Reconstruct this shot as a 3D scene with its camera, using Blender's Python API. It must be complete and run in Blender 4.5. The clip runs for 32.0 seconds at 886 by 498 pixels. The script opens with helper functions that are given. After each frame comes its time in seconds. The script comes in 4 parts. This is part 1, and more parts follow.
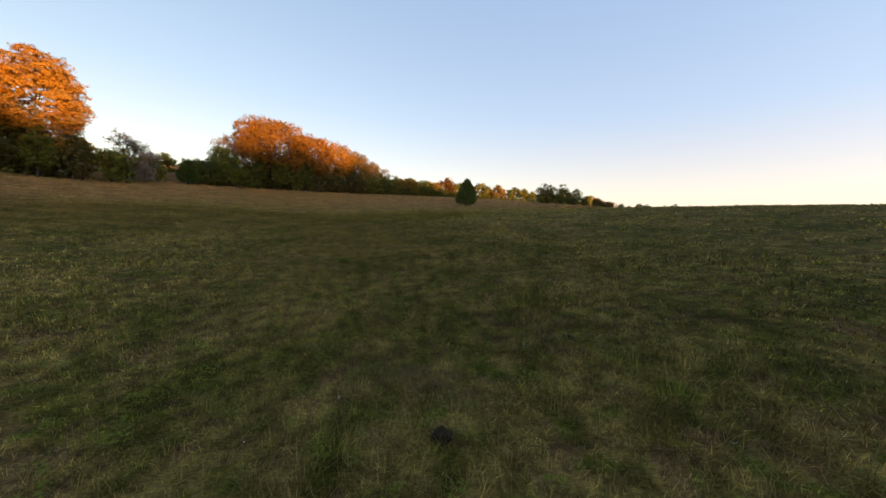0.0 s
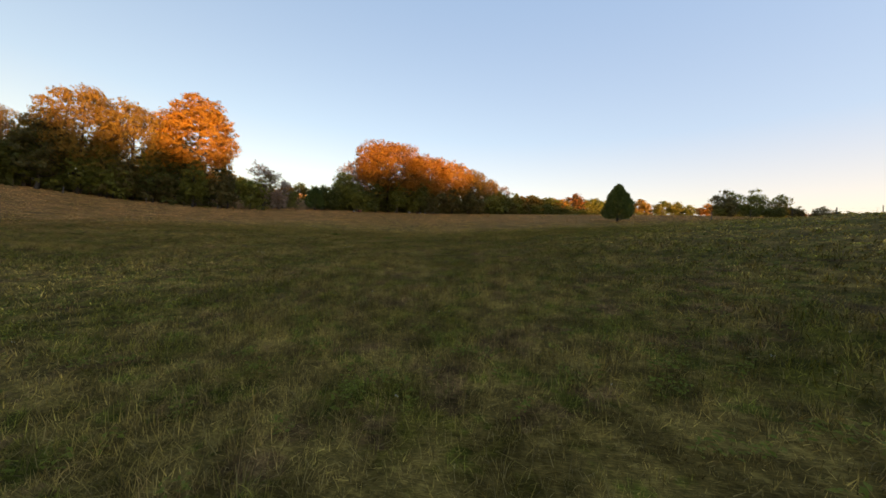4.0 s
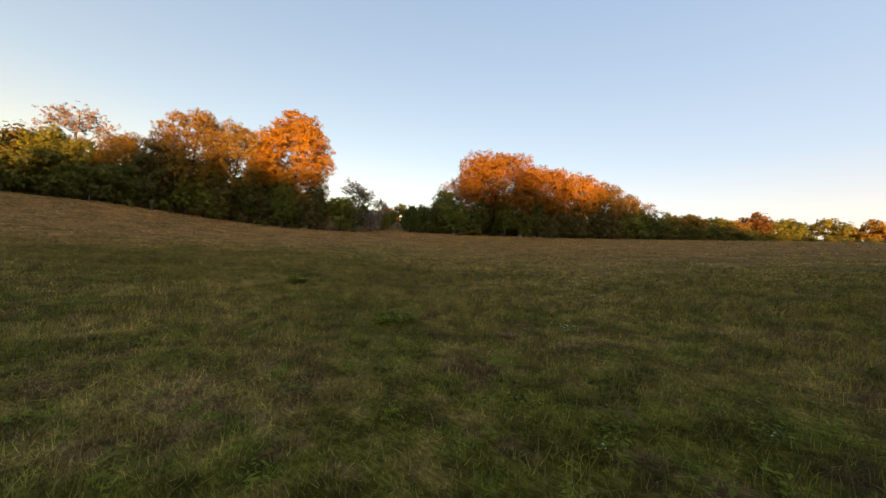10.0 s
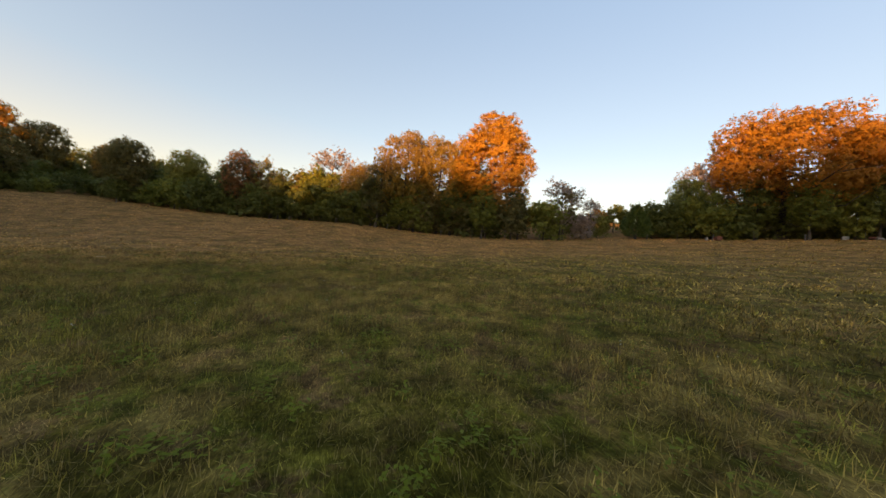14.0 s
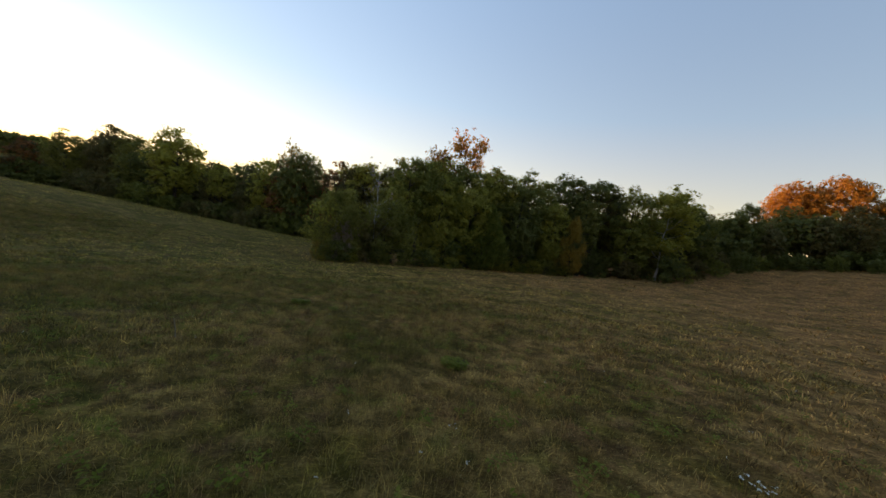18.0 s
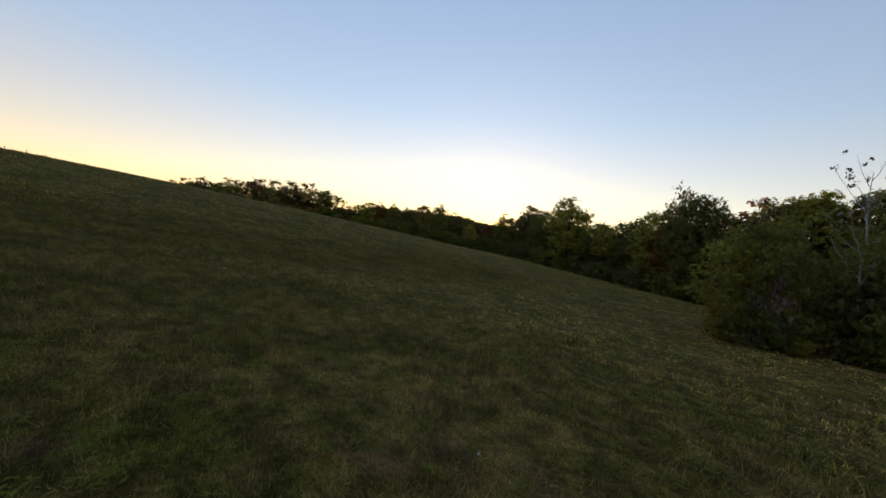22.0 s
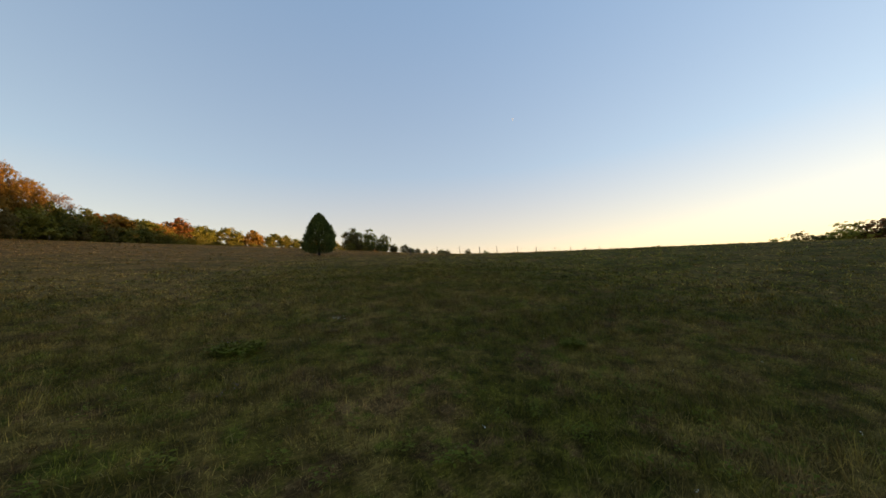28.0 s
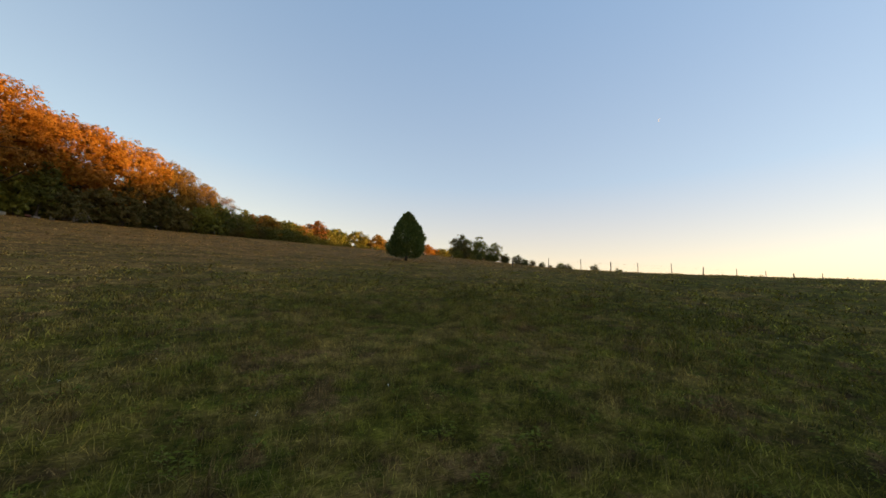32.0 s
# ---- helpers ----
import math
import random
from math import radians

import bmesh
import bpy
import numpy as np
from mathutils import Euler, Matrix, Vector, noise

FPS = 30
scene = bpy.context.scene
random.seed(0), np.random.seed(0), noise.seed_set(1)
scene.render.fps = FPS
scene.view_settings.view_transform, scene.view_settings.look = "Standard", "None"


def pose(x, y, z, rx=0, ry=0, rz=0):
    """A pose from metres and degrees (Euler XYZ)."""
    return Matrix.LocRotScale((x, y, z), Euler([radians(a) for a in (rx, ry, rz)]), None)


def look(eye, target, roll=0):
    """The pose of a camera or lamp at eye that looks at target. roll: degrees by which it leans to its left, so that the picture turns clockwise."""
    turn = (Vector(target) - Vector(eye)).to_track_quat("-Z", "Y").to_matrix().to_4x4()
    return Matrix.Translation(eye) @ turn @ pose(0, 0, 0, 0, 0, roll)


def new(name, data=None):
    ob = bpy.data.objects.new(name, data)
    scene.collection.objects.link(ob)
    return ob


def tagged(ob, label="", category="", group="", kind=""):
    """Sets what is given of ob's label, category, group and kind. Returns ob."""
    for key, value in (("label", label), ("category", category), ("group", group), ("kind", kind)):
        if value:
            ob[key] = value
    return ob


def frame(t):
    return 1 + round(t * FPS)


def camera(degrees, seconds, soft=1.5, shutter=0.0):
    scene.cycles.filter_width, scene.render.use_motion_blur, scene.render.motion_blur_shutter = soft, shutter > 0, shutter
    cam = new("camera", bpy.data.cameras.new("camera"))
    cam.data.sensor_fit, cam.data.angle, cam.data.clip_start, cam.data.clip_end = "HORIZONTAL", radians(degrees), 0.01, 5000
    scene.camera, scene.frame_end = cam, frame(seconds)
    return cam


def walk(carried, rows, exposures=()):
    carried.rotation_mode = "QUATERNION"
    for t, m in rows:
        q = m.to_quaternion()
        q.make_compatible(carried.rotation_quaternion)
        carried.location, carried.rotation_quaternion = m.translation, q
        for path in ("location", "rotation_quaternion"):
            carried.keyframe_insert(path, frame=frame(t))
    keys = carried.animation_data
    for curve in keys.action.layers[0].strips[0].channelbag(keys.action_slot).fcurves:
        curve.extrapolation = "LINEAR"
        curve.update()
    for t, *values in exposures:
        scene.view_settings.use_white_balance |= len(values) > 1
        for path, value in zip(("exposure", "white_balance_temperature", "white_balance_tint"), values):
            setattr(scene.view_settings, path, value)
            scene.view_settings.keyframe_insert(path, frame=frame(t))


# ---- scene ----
cam = camera(105.00, 32.0, 1.6)
# seconds, place in metres, yaw, pitch and lean to the right in degrees
ROWS = [
    (0.0, 0.000, -0.000, 2.800, -0.44, -1.73, -3.14),
    (0.5, 0.077, 2.277, 2.798, 2.67, -1.11, -3.39),
    (1.0, -0.071, 4.604, 2.773, 5.74, -0.42, -3.49),
    (1.5, -0.456, 7.028, 2.789, 8.56, 0.05, -3.42),
    (2.0, -0.937, 9.526, 2.816, 11.30, 0.54, -3.52),
    (2.5, -1.517, 12.043, 2.853, 13.83, 0.85, -3.56),
    (3.0, -2.221, 14.548, 2.920, 16.08, 0.97, -3.68),
    (3.5, -2.941, 16.886, 2.979, 17.87, 0.98, -3.57),
    (5.5, -7.303, 28.700, 4.791, 22.18, 1.52, -3.02),
    (6.0, -8.084, 30.555, 4.859, 22.66, 1.89, -3.02),
    (6.5, -8.920, 32.388, 4.926, 23.28, 2.53, -3.09),
    (7.0, -9.602, 34.078, 4.991, 24.43, 2.99, -3.09),
    (7.5, -10.123, 35.345, 5.070, 25.76, 3.43, -3.54),
    (8.0, -10.672, 36.639, 5.225, 27.61, 3.69, -4.04),
    (8.5, -11.250, 37.899, 5.367, 29.77, 3.77, -4.50),
    (9.0, -11.994, 39.255, 5.457, 32.28, 3.79, -4.88),
    (9.5, -12.847, 40.677, 5.533, 35.06, 3.82, -5.43),
    (10.0, -13.817, 42.120, 5.642, 38.23, 3.77, -5.96),
    (10.5, -14.861, 43.516, 5.754, 42.14, 3.42, -6.54),
    (11.0, -16.028, 44.850, 5.865, 46.56, 2.95, -7.10),
    (11.5, -17.365, 46.056, 5.953, 50.71, 2.67, -7.59),
    (12.0, -18.721, 47.102, 6.009, 55.28, 2.22, -7.77),
    (12.5, -20.280, 48.125, 6.082, 60.17, 1.83, -7.65),
    (13.0, -22.185, 49.014, 6.176, 63.99, 1.62, -7.38),
    (13.5, -24.305, 49.746, 6.249, 67.52, 1.65, -6.81),
    (15.5, -35.972, 48.879, 5.775, 93.56, 5.51, -10.10),
    (16.0, -38.166, 48.713, 6.011, 111.30, 6.52, -12.30),
    (16.5, -40.023, 48.201, 6.352, 131.48, 5.64, -13.50),
    (17.0, -41.491, 46.959, 6.662, 150.83, 2.82, -13.50),
    (17.5, -42.245, 45.323, 6.817, 165.14, -0.63, -12.03),
    (18.0, -42.461, 43.531, 6.835, 174.76, -4.05, -9.09),
    (18.5, -42.188, 41.842, 6.689, 180.43, -6.82, -5.59),
    (19.0, -41.833, 40.162, 6.412, 183.62, -7.91, -3.38),
    (19.5, -41.668, 38.559, 6.140, 186.29, -7.98, -2.74),
    (20.0, -41.570, 37.019, 5.842, 189.90, -7.49, -2.99),
    (20.5, -41.541, 35.558, 5.577, 197.45, -5.73, -4.11),
    (21.0, -41.294, 34.167, 5.530, 210.47, -3.92, -5.91),
    (21.5, -40.850, 32.853, 5.490, 222.98, -3.23, -6.67),
    (22.0, -39.737, 31.703, 5.361, 235.36, -2.47, -6.83),
    (22.5, -38.423, 30.898, 5.236, 247.81, -1.73, -6.88),
    (23.0, -36.835, 30.338, 5.119, 260.57, -1.08, -6.25),
    (23.5, -35.227, 30.172, 5.095, 272.60, -0.50, -5.66),
    (24.0, -33.564, 30.299, 5.073, 284.25, 0.36, -4.61),
    (24.5, -31.858, 30.910, 5.152, 294.48, 1.10, -3.52),
    (25.0, -29.731, 31.975, 5.161, 302.01, 1.97, -1.74),
    (25.5, -27.798, 33.285, 5.164, 306.65, 2.97, 0.30),
    (26.0, -26.113, 34.580, 5.232, 309.60, 4.28, 1.48),
    (26.5, -24.600, 35.875, 5.326, 311.62, 5.44, 2.53),
    (28.5, -19.251, 40.626, 5.707, 316.82, 6.38, 2.82),
    (29.0, -17.901, 41.826, 5.927, 318.26, 5.91, 2.32),
    (29.5, -16.513, 43.066, 6.157, 319.80, 5.46, 2.05),
    (30.0, -15.131, 44.351, 6.455, 321.38, 5.30, 1.81),
    (30.5, -13.613, 45.647, 6.733, 323.13, 5.36, 1.50),
    (31.0, -12.284, 46.610, 6.621, 325.43, 5.91, 0.57),
    (31.5, -11.227, 47.446, 6.717, 328.69, 6.75, -0.37),
    (32.0, -10.083, 48.292, 6.918, 335.79, 8.36, -2.64),
]


def head(yaw, pitch, lean):
    return pose(0, 0, 0, 0, 0, yaw) @ pose(0, 0, 0, 90 + pitch) @ pose(0, 0, 0, 0, 0, -lean)


SUN_AZ, SUN_UP = 131.9, 0.6
# seconds, stops, white balance in kelvin and tint
EXPOSURES = ((0.0, 1.8, 7700, 21), (3.0, 1.8, 7850, 21), (6.0, 1.85, 8150, 21), (9.0, 1.88, 8400, 21), (13.0, 1.97, 8650, 22), (15.5, 1.95, 7650, 19), (16.3, 1.9, 7500, 18), (18.0, 1.6, 7550, 19), (19.0, 1.9, 7500, 20), (20.0, 2.25, 7450, 20), (20.5, 2.35, 7450, 20),
             (21.0, 2.0, 7350, 21), (22.0, 1.2, 7500, 20), (23.0, 0.95, 7050, 19), (24.0, 0.98, 6950, 17), (25.0, 1.14, 7400, 16), (26.0, 1.35, 7700, 17), (30.0, 1.4, 7900, 17), (32.0, 1.5, 7900, 17))
walk(cam, [(t, Matrix.Translation((x, y, z)) @ head(yaw, pitch, lean)) for t, x, y, z, yaw, pitch, lean in ROWS], EXPOSURES)

# ---- sky and sun ----
world = bpy.data.worlds.new("evening_sky")
scene.world = world
world.use_nodes = True
wn, wl = world.node_tree.nodes, world.node_tree.links
sky = wn.new("ShaderNodeTexSky")
sky.sky_type = "NISHITA"
sky.sun_disc = False
sky.sun_elevation = radians(SUN_UP + 3.6)
sky.sun_rotation = radians(SUN_AZ)
sky.altitude, sky.air_density, sky.dust_density, sky.ozone_density = 250, 1.0, 0.1, 1.4
wl.new(sky.outputs[0], wn["Background"].inputs[0])
wn["Background"].inputs[1].default_value = 0.08
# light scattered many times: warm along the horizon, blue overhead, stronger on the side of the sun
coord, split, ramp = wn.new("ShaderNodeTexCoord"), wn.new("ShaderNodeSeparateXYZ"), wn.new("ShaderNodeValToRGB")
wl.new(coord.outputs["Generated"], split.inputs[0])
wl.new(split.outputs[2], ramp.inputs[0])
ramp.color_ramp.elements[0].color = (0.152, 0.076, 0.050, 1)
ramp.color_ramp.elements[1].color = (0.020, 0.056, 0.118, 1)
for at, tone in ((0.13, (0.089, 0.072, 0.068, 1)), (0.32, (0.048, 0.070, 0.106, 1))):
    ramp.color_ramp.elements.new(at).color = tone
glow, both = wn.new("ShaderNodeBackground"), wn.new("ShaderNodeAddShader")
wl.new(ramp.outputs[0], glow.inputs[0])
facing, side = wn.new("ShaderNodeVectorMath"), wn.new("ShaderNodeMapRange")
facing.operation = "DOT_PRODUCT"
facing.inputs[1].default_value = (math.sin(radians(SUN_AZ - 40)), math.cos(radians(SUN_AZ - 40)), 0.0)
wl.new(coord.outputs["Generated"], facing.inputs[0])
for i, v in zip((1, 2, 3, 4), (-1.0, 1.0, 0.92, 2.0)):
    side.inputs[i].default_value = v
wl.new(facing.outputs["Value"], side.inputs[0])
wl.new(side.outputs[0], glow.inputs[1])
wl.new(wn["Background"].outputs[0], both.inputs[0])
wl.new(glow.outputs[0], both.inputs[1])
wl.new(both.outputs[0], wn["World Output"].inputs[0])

sun_dir = Vector((math.sin(radians(SUN_AZ)) * math.cos(radians(SUN_UP)), math.cos(radians(SUN_AZ)) * math.cos(radians(SUN_UP)), math.sin(radians(SUN_UP))))
sun_data = bpy.data.lights.new("sun", "SUN")
sun_data.energy, sun_data.angle, sun_data.color = 4.3, radians(0.55), (1.0, 0.58, 0.23)
sun = new("sun", sun_data)
sun.matrix_world = look(sun_dir * 300, (0, 0, 0))


# ---- materials ----
def node_mat(name):
    m = bpy.data.materials.new(name)
    m.use_nodes = True
    return m, m.node_tree.nodes, m.node_tree.links, m.node_tree.nodes["Principled BSDF"]


def noise_node(n, l, vector, scale, detail=3.0, rough=0.55):
    t = n.new("ShaderNodeTexNoise")
    t.inputs["Scale"].default_value, t.inputs["Detail"].default_value, t.inputs["Roughness"].default_value = scale, detail, rough
    l.new(vector, t.inputs["Vector"])
    return t.outputs["Fac"]


def remap(n, l, value, a, b, c=0.0, d=1.0, smooth=True):
    t = n.new("ShaderNodeMapRange")
    t.interpolation_type = "SMOOTHSTEP" if smooth else "LINEAR"
    for i, v in zip((1, 2, 3, 4), (a, b, c, d)):
        t.inputs[i].default_value = v
    l.new(value, t.inputs[0])
    return t.outputs[0]


def sums(n, l, op, a, b):
    t = n.new("ShaderNodeMath")
    t.operation = op
    for i, v in enumerate((a, b)):
        if isinstance(v, (int, float)):
            t.inputs[i].default_value = v
        else:
            l.new(v, t.inputs[i])
    return t.outputs[0]


def blend(n, l, fac, a, b, kind="MIX"):
    t = n.new("ShaderNodeMix")
    t.data_type, t.blend_type = "RGBA", kind
    for i, v in ((0, fac), (6, a), (7, b)):
        if isinstance(v, (int, float)):
            t.inputs[i].default_value = v
        elif isinstance(v, tuple):
            t.inputs[i].default_value = (*v, 1)
        else:
            l.new(v, t.inputs[i])
    return t.outputs[2]


def streaks(n, l, pos, turn, length, width):
    """Thin lying straws: noise drawn out along one direction."""
    m = n.new("ShaderNodeMapping")
    m.inputs["Rotation"].default_value = (0, 0, radians(turn))
    m.inputs["Scale"].default_value = (1 / length, 1 / width, 1 / width)
    l.new(pos, m.inputs["Vector"])
    return noise_node(n, l, m.outputs[0], 1.0, 2, 0.5)


def pasture_colour(n, l, lift=1.0):
    """Colour of the sward by its place: green swards, straw, worn brown, rusty bluestem towards the western and northern edges."""
    geo = n.new("ShaderNodeNewGeometry")
    pos = geo.outputs["Position"]
    sep = n.new("ShaderNodeSeparateXYZ")
    l.new(pos, sep.inputs[0])
    big = noise_node(n, l, pos, 0.045, 3)
    mid = noise_node(n, l, pos, 0.30, 4, 0.62)
    small = noise_node(n, l, pos, 1.3, 4, 0.65)
    fine = noise_node(n, l, pos, 14.0, 3, 0.7)
    tuft = noise_node(n, l, pos, 5.0, 4, 0.7)
    shade = lambda c: tuple(lift * v for v in c)
    green = blend(n, l, remap(n, l, tuft, 0.36, 0.64), shade((0.091, 0.077, 0.0112)), shade((0.172, 0.151, 0.0200)))
    straw = blend(n, l, remap(n, l, small, 0.35, 0.65), shade((0.136, 0.088, 0.0210)), shade((0.200, 0.132, 0.0340)))
    worn = blend(n, l, remap(n, l, tuft, 0.35, 0.65), shade((0.122, 0.067, 0.0250)), shade((0.195, 0.112, 0.0420)))
    rust = blend(n, l, remap(n, l, small, 0.3, 0.7), *(tuple(1.12 * lift**0.5 * v for v in c) for c in ((0.212, 0.098, 0.0330), (0.285, 0.147, 0.0540))))
    dry = sums(n, l, "ADD", sums(n, l, "MULTIPLY", mid, 0.50), sums(n, l, "MULTIPLY", small, 0.42))
    dry = sums(n, l, "ADD", dry, sums(n, l, "MULTIPLY", tuft, 0.30))
    moist = sums(n, l, "MULTIPLY", remap(n, l, sums(n, l, "ADD", sep.outputs[0], sums(n, l, "MULTIPLY", big, 24.0)), -14.0, 12.0), remap(n, l, sep.outputs[1], 34.0, 54.0))
    dry = sums(n, l, "ADD", dry, remap(n, l, moist, 0.0, 1.0, 0.035, -0.03))
    col = blend(n, l, remap(n, l, dry, 0.54, 0.69), green, straw)
    patch = noise_node(n, l, pos, 1.1, 5, 0.68)
    col = blend(n, l, remap(n, l, patch, 0.54, 0.62, 0.0, 0.9), col, worn)
    rank = noise_node(n, l, pos, 1.6, 4, 0.7)
    col = blend(n, l, remap(n, l, rank, 0.54, 0.63, 0.0, 0.85), col, blend(n, l, tuft, shade((0.064, 0.068, 0.0095)), shade((0.128, 0.134, 0.0170))))
    west = remap(n, l, sums(n, l, "ADD", sep.outputs[0], sums(n, l, "MULTIPLY", big, -40.0)), -48.0, -96.0)
    north = remap(n, l, sums(n, l, "ADD", sep.outputs[1], sums(n, l, "MULTIPLY", big, 60.0)), 78.0, 140.0, 0.0, 0.85)
    south = remap(n, l, sums(n, l, "ADD", sep.outputs[1], sums(n, l, "MULTIPLY", big, 30.0)), 26.0, 4.0, 0.0, 0.6)
    south = sums(n, l, "MULTIPLY", south, remap(n, l, sep.outputs[0], -16.0, -40.0))
    edge = sums(n, l, "MAXIMUM", sums(n, l, "MAXIMUM", west, north), south)
    edge = sums(n, l, "MULTIPLY", edge, remap(n, l, mid, 0.25, 0.6, 0.45, 0.97))
    col = blend(n, l, edge, col, rust)
    col = blend(n, l, 1.0, col, blend(n, l, remap(n, l, mid, 0.32, 0.68), (0.76, 0.76, 0.76), (1.28, 1.28, 1.28)), "MULTIPLY")
    lumpy = noise_node(n, l, pos, 2.3, 3, 0.6)
    col = blend(n, l, 1.0, col, blend(n, l, remap(n, l, lumpy, 0.36, 0.64), (0.62, 0.62, 0.62), (1.42, 1.42, 1.42)), "MULTIPLY")
    col = blend(n, l, 1.0, col, blend(n, l, remap(n, l, fine, 0.25, 0.75), (0.62, 0.62, 0.62), (1.30, 1.30, 1.30)), "MULTIPLY")
    return col, mid, small, fine, pos


def make_ground_mat():
    m, n, l, b = node_mat("pasture_turf")
    # pasture colour turned down so that gaps between blades look shaded
    col, mid, small, fine, pos = pasture_colour(n, l, 0.86)
    straws = streaks(n, l, pos, 20, 0.09, 0.010)
    for turn, length, width in ((80, 0.10, 0.011), (145, 0.08, 0.009), (110, 0.13, 0.022), (35, 0.14, 0.024)):
        straws = sums(n, l, "MAXIMUM", straws, streaks(n, l, pos, turn, length, width))
    col = blend(n, l, 1.0, col, blend(n, l, remap(n, l, straws, 0.52, 0.76), (0.62, 0.62, 0.62), (1.30, 1.28, 1.25)), "MULTIPLY")
    l.new(col, b.inputs["Base Color"])
    b.inputs["Roughness"].default_value = 0.95
    b.inputs["Diffuse Roughness"].default_value = 1.0
    b.inputs["Specular IOR Level"].default_value = 0.03
    bump = n.new("ShaderNodeBump")
    bump.inputs["Strength"].default_value, bump.inputs["Distance"].default_value = 1.0, 0.04
    h = sums(n, l, "ADD", sums(n, l, "MULTIPLY", small, 1.0), sums(n, l, "MULTIPLY", fine, 0.6))
    h = sums(n, l, "ADD", h, sums(n, l, "MULTIPLY", straws, 0.25))
    l.new(h, bump.inputs["Height"])
    l.new(bump.outputs[0], b.inputs["Normal"])
    return m


def make_blade_mat(name, lift, tint=None, straw=0.28, vary=0.75, dry=0.8):
    m, n, l, b = node_mat(name)
    col = pasture_colour(n, l, lift)[0]
    geo = n.new("ShaderNodeNewGeometry")
    rnd = geo.outputs["Random Per Island"]
    col = blend(n, l, remap(n, l, rnd, 0.88 - straw, 1.08 - straw, 0.0, dry), col, (0.185, 0.130, 0.048))
    flick = n.new("ShaderNodeMath")
    flick.operation = "FRACT"
    l.new(sums(n, l, "MULTIPLY", rnd, 37.0), flick.inputs[0])
    ramp = remap(n, l, flick.outputs[0], 0.0, 1.0, 1.1 - vary, 1.1 + vary, False)
    mul = n.new("ShaderNodeVectorMath")
    mul.operation = "SCALE"
    l.new(col, mul.inputs[0])
    l.new(ramp, mul.inputs["Scale"])
    col = mul.outputs[0]
    if tint:
        col = blend(n, l, 0.75, col, tint)
    l.new(col, b.inputs["Base Color"])
    b.inputs["Roughness"].default_value = 0.8
    b.inputs["Diffuse Roughness"].default_value = 1.0
    b.inputs["Specular IOR Level"].default_value = 0.06
    tr = n.new("ShaderNodeBsdfTranslucent")
    l.new(col, tr.inputs[0])
    mix = n.new("ShaderNodeMixShader")
    mix.inputs[0].default_value = 0.08
    l.new(b.outputs[0], mix.inputs[1])
    l.new(tr.outputs[0], mix.inputs[2])
    l.new(mix.outputs[0], n["Material Output"].inputs[0])
    return m


def make_leaf_mat(name, a, b_, c=None, share=0.5, glow=0.48):
    """Leaves whose colour runs between two hues leaf by leaf, clump by clump, with a share of a third hue."""
    m, n, l, b = node_mat(name)
    geo = n.new("ShaderNodeNewGeometry")
    info = n.new("ShaderNodeObjectInfo")
    tex = n.new("ShaderNodeTexCoord")
    rnd = geo.outputs["Random Per Island"]
    patch = noise_node(n, l, tex.outputs["Object"], 0.35, 3)
    f = sums(n, l, "ADD", sums(n, l, "MULTIPLY", rnd, 0.45), sums(n, l, "MULTIPLY", patch, 0.75))
    f = sums(n, l, "ADD", f, sums(n, l, "MULTIPLY", info.outputs["Random"], 0.3))
    col = blend(n, l, remap(n, l, f, 0.4, 1.0), a, b_)
    if c:
        other = noise_node(n, l, tex.outputs["Object"], 0.6, 2)
        col = blend(n, l, remap(n, l, other, 1.0 - share - 0.08, 1.0 - share + 0.12), col, c)
    l.new(col, b.inputs["Base Color"])
    b.inputs["Roughness"].default_value = 0.62
    b.inputs["Specular IOR Level"].default_value = 0.25
    tr = n.new("ShaderNodeBsdfTranslucent")
    l.new(col, tr.inputs[0])
    mix = n.new("ShaderNodeMixShader")
    mix.inputs[0].default_value = glow
    l.new(b.outputs[0], mix.inputs[1])
    l.new(tr.outputs[0], mix.inputs[2])
    l.new(mix.outputs[0], n["Material Output"].inputs[0])
    return m


def make_rough_mat(name, a, b_, scale=6.0, rough=0.9, bump_m=0.01, metal=0.0):
    m, n, l, b = node_mat(name)
    tex = n.new("ShaderNodeTexCoord")
    v = tex.outputs["Object"]
    f1, f2 = noise_node(n, l, v, scale, 4, 0.65), noise_node(n, l, v, scale * 7, 3)
    f = sums(n, l, "ADD", sums(n, l, "MULTIPLY", f1, 0.65), sums(n, l, "MULTIPLY", f2, 0.35))
    l.new(blend(n, l, remap(n, l, f, 0.33, 0.67), a, b_), b.inputs["Base Color"])
    b.inputs["Roughness"].default_value, b.inputs["Metallic"].default_value = rough, metal
    b.inputs["Specular IOR Level"].default_value = 0.12
    bump = n.new("ShaderNodeBump")
    bump.inputs["Strength"].default_value, bump.inputs["Distance"].default_value = 0.8, bump_m
    l.new(f, bump.inputs["Height"])
    l.new(bump.outputs[0], b.inputs["Normal"])
    return m


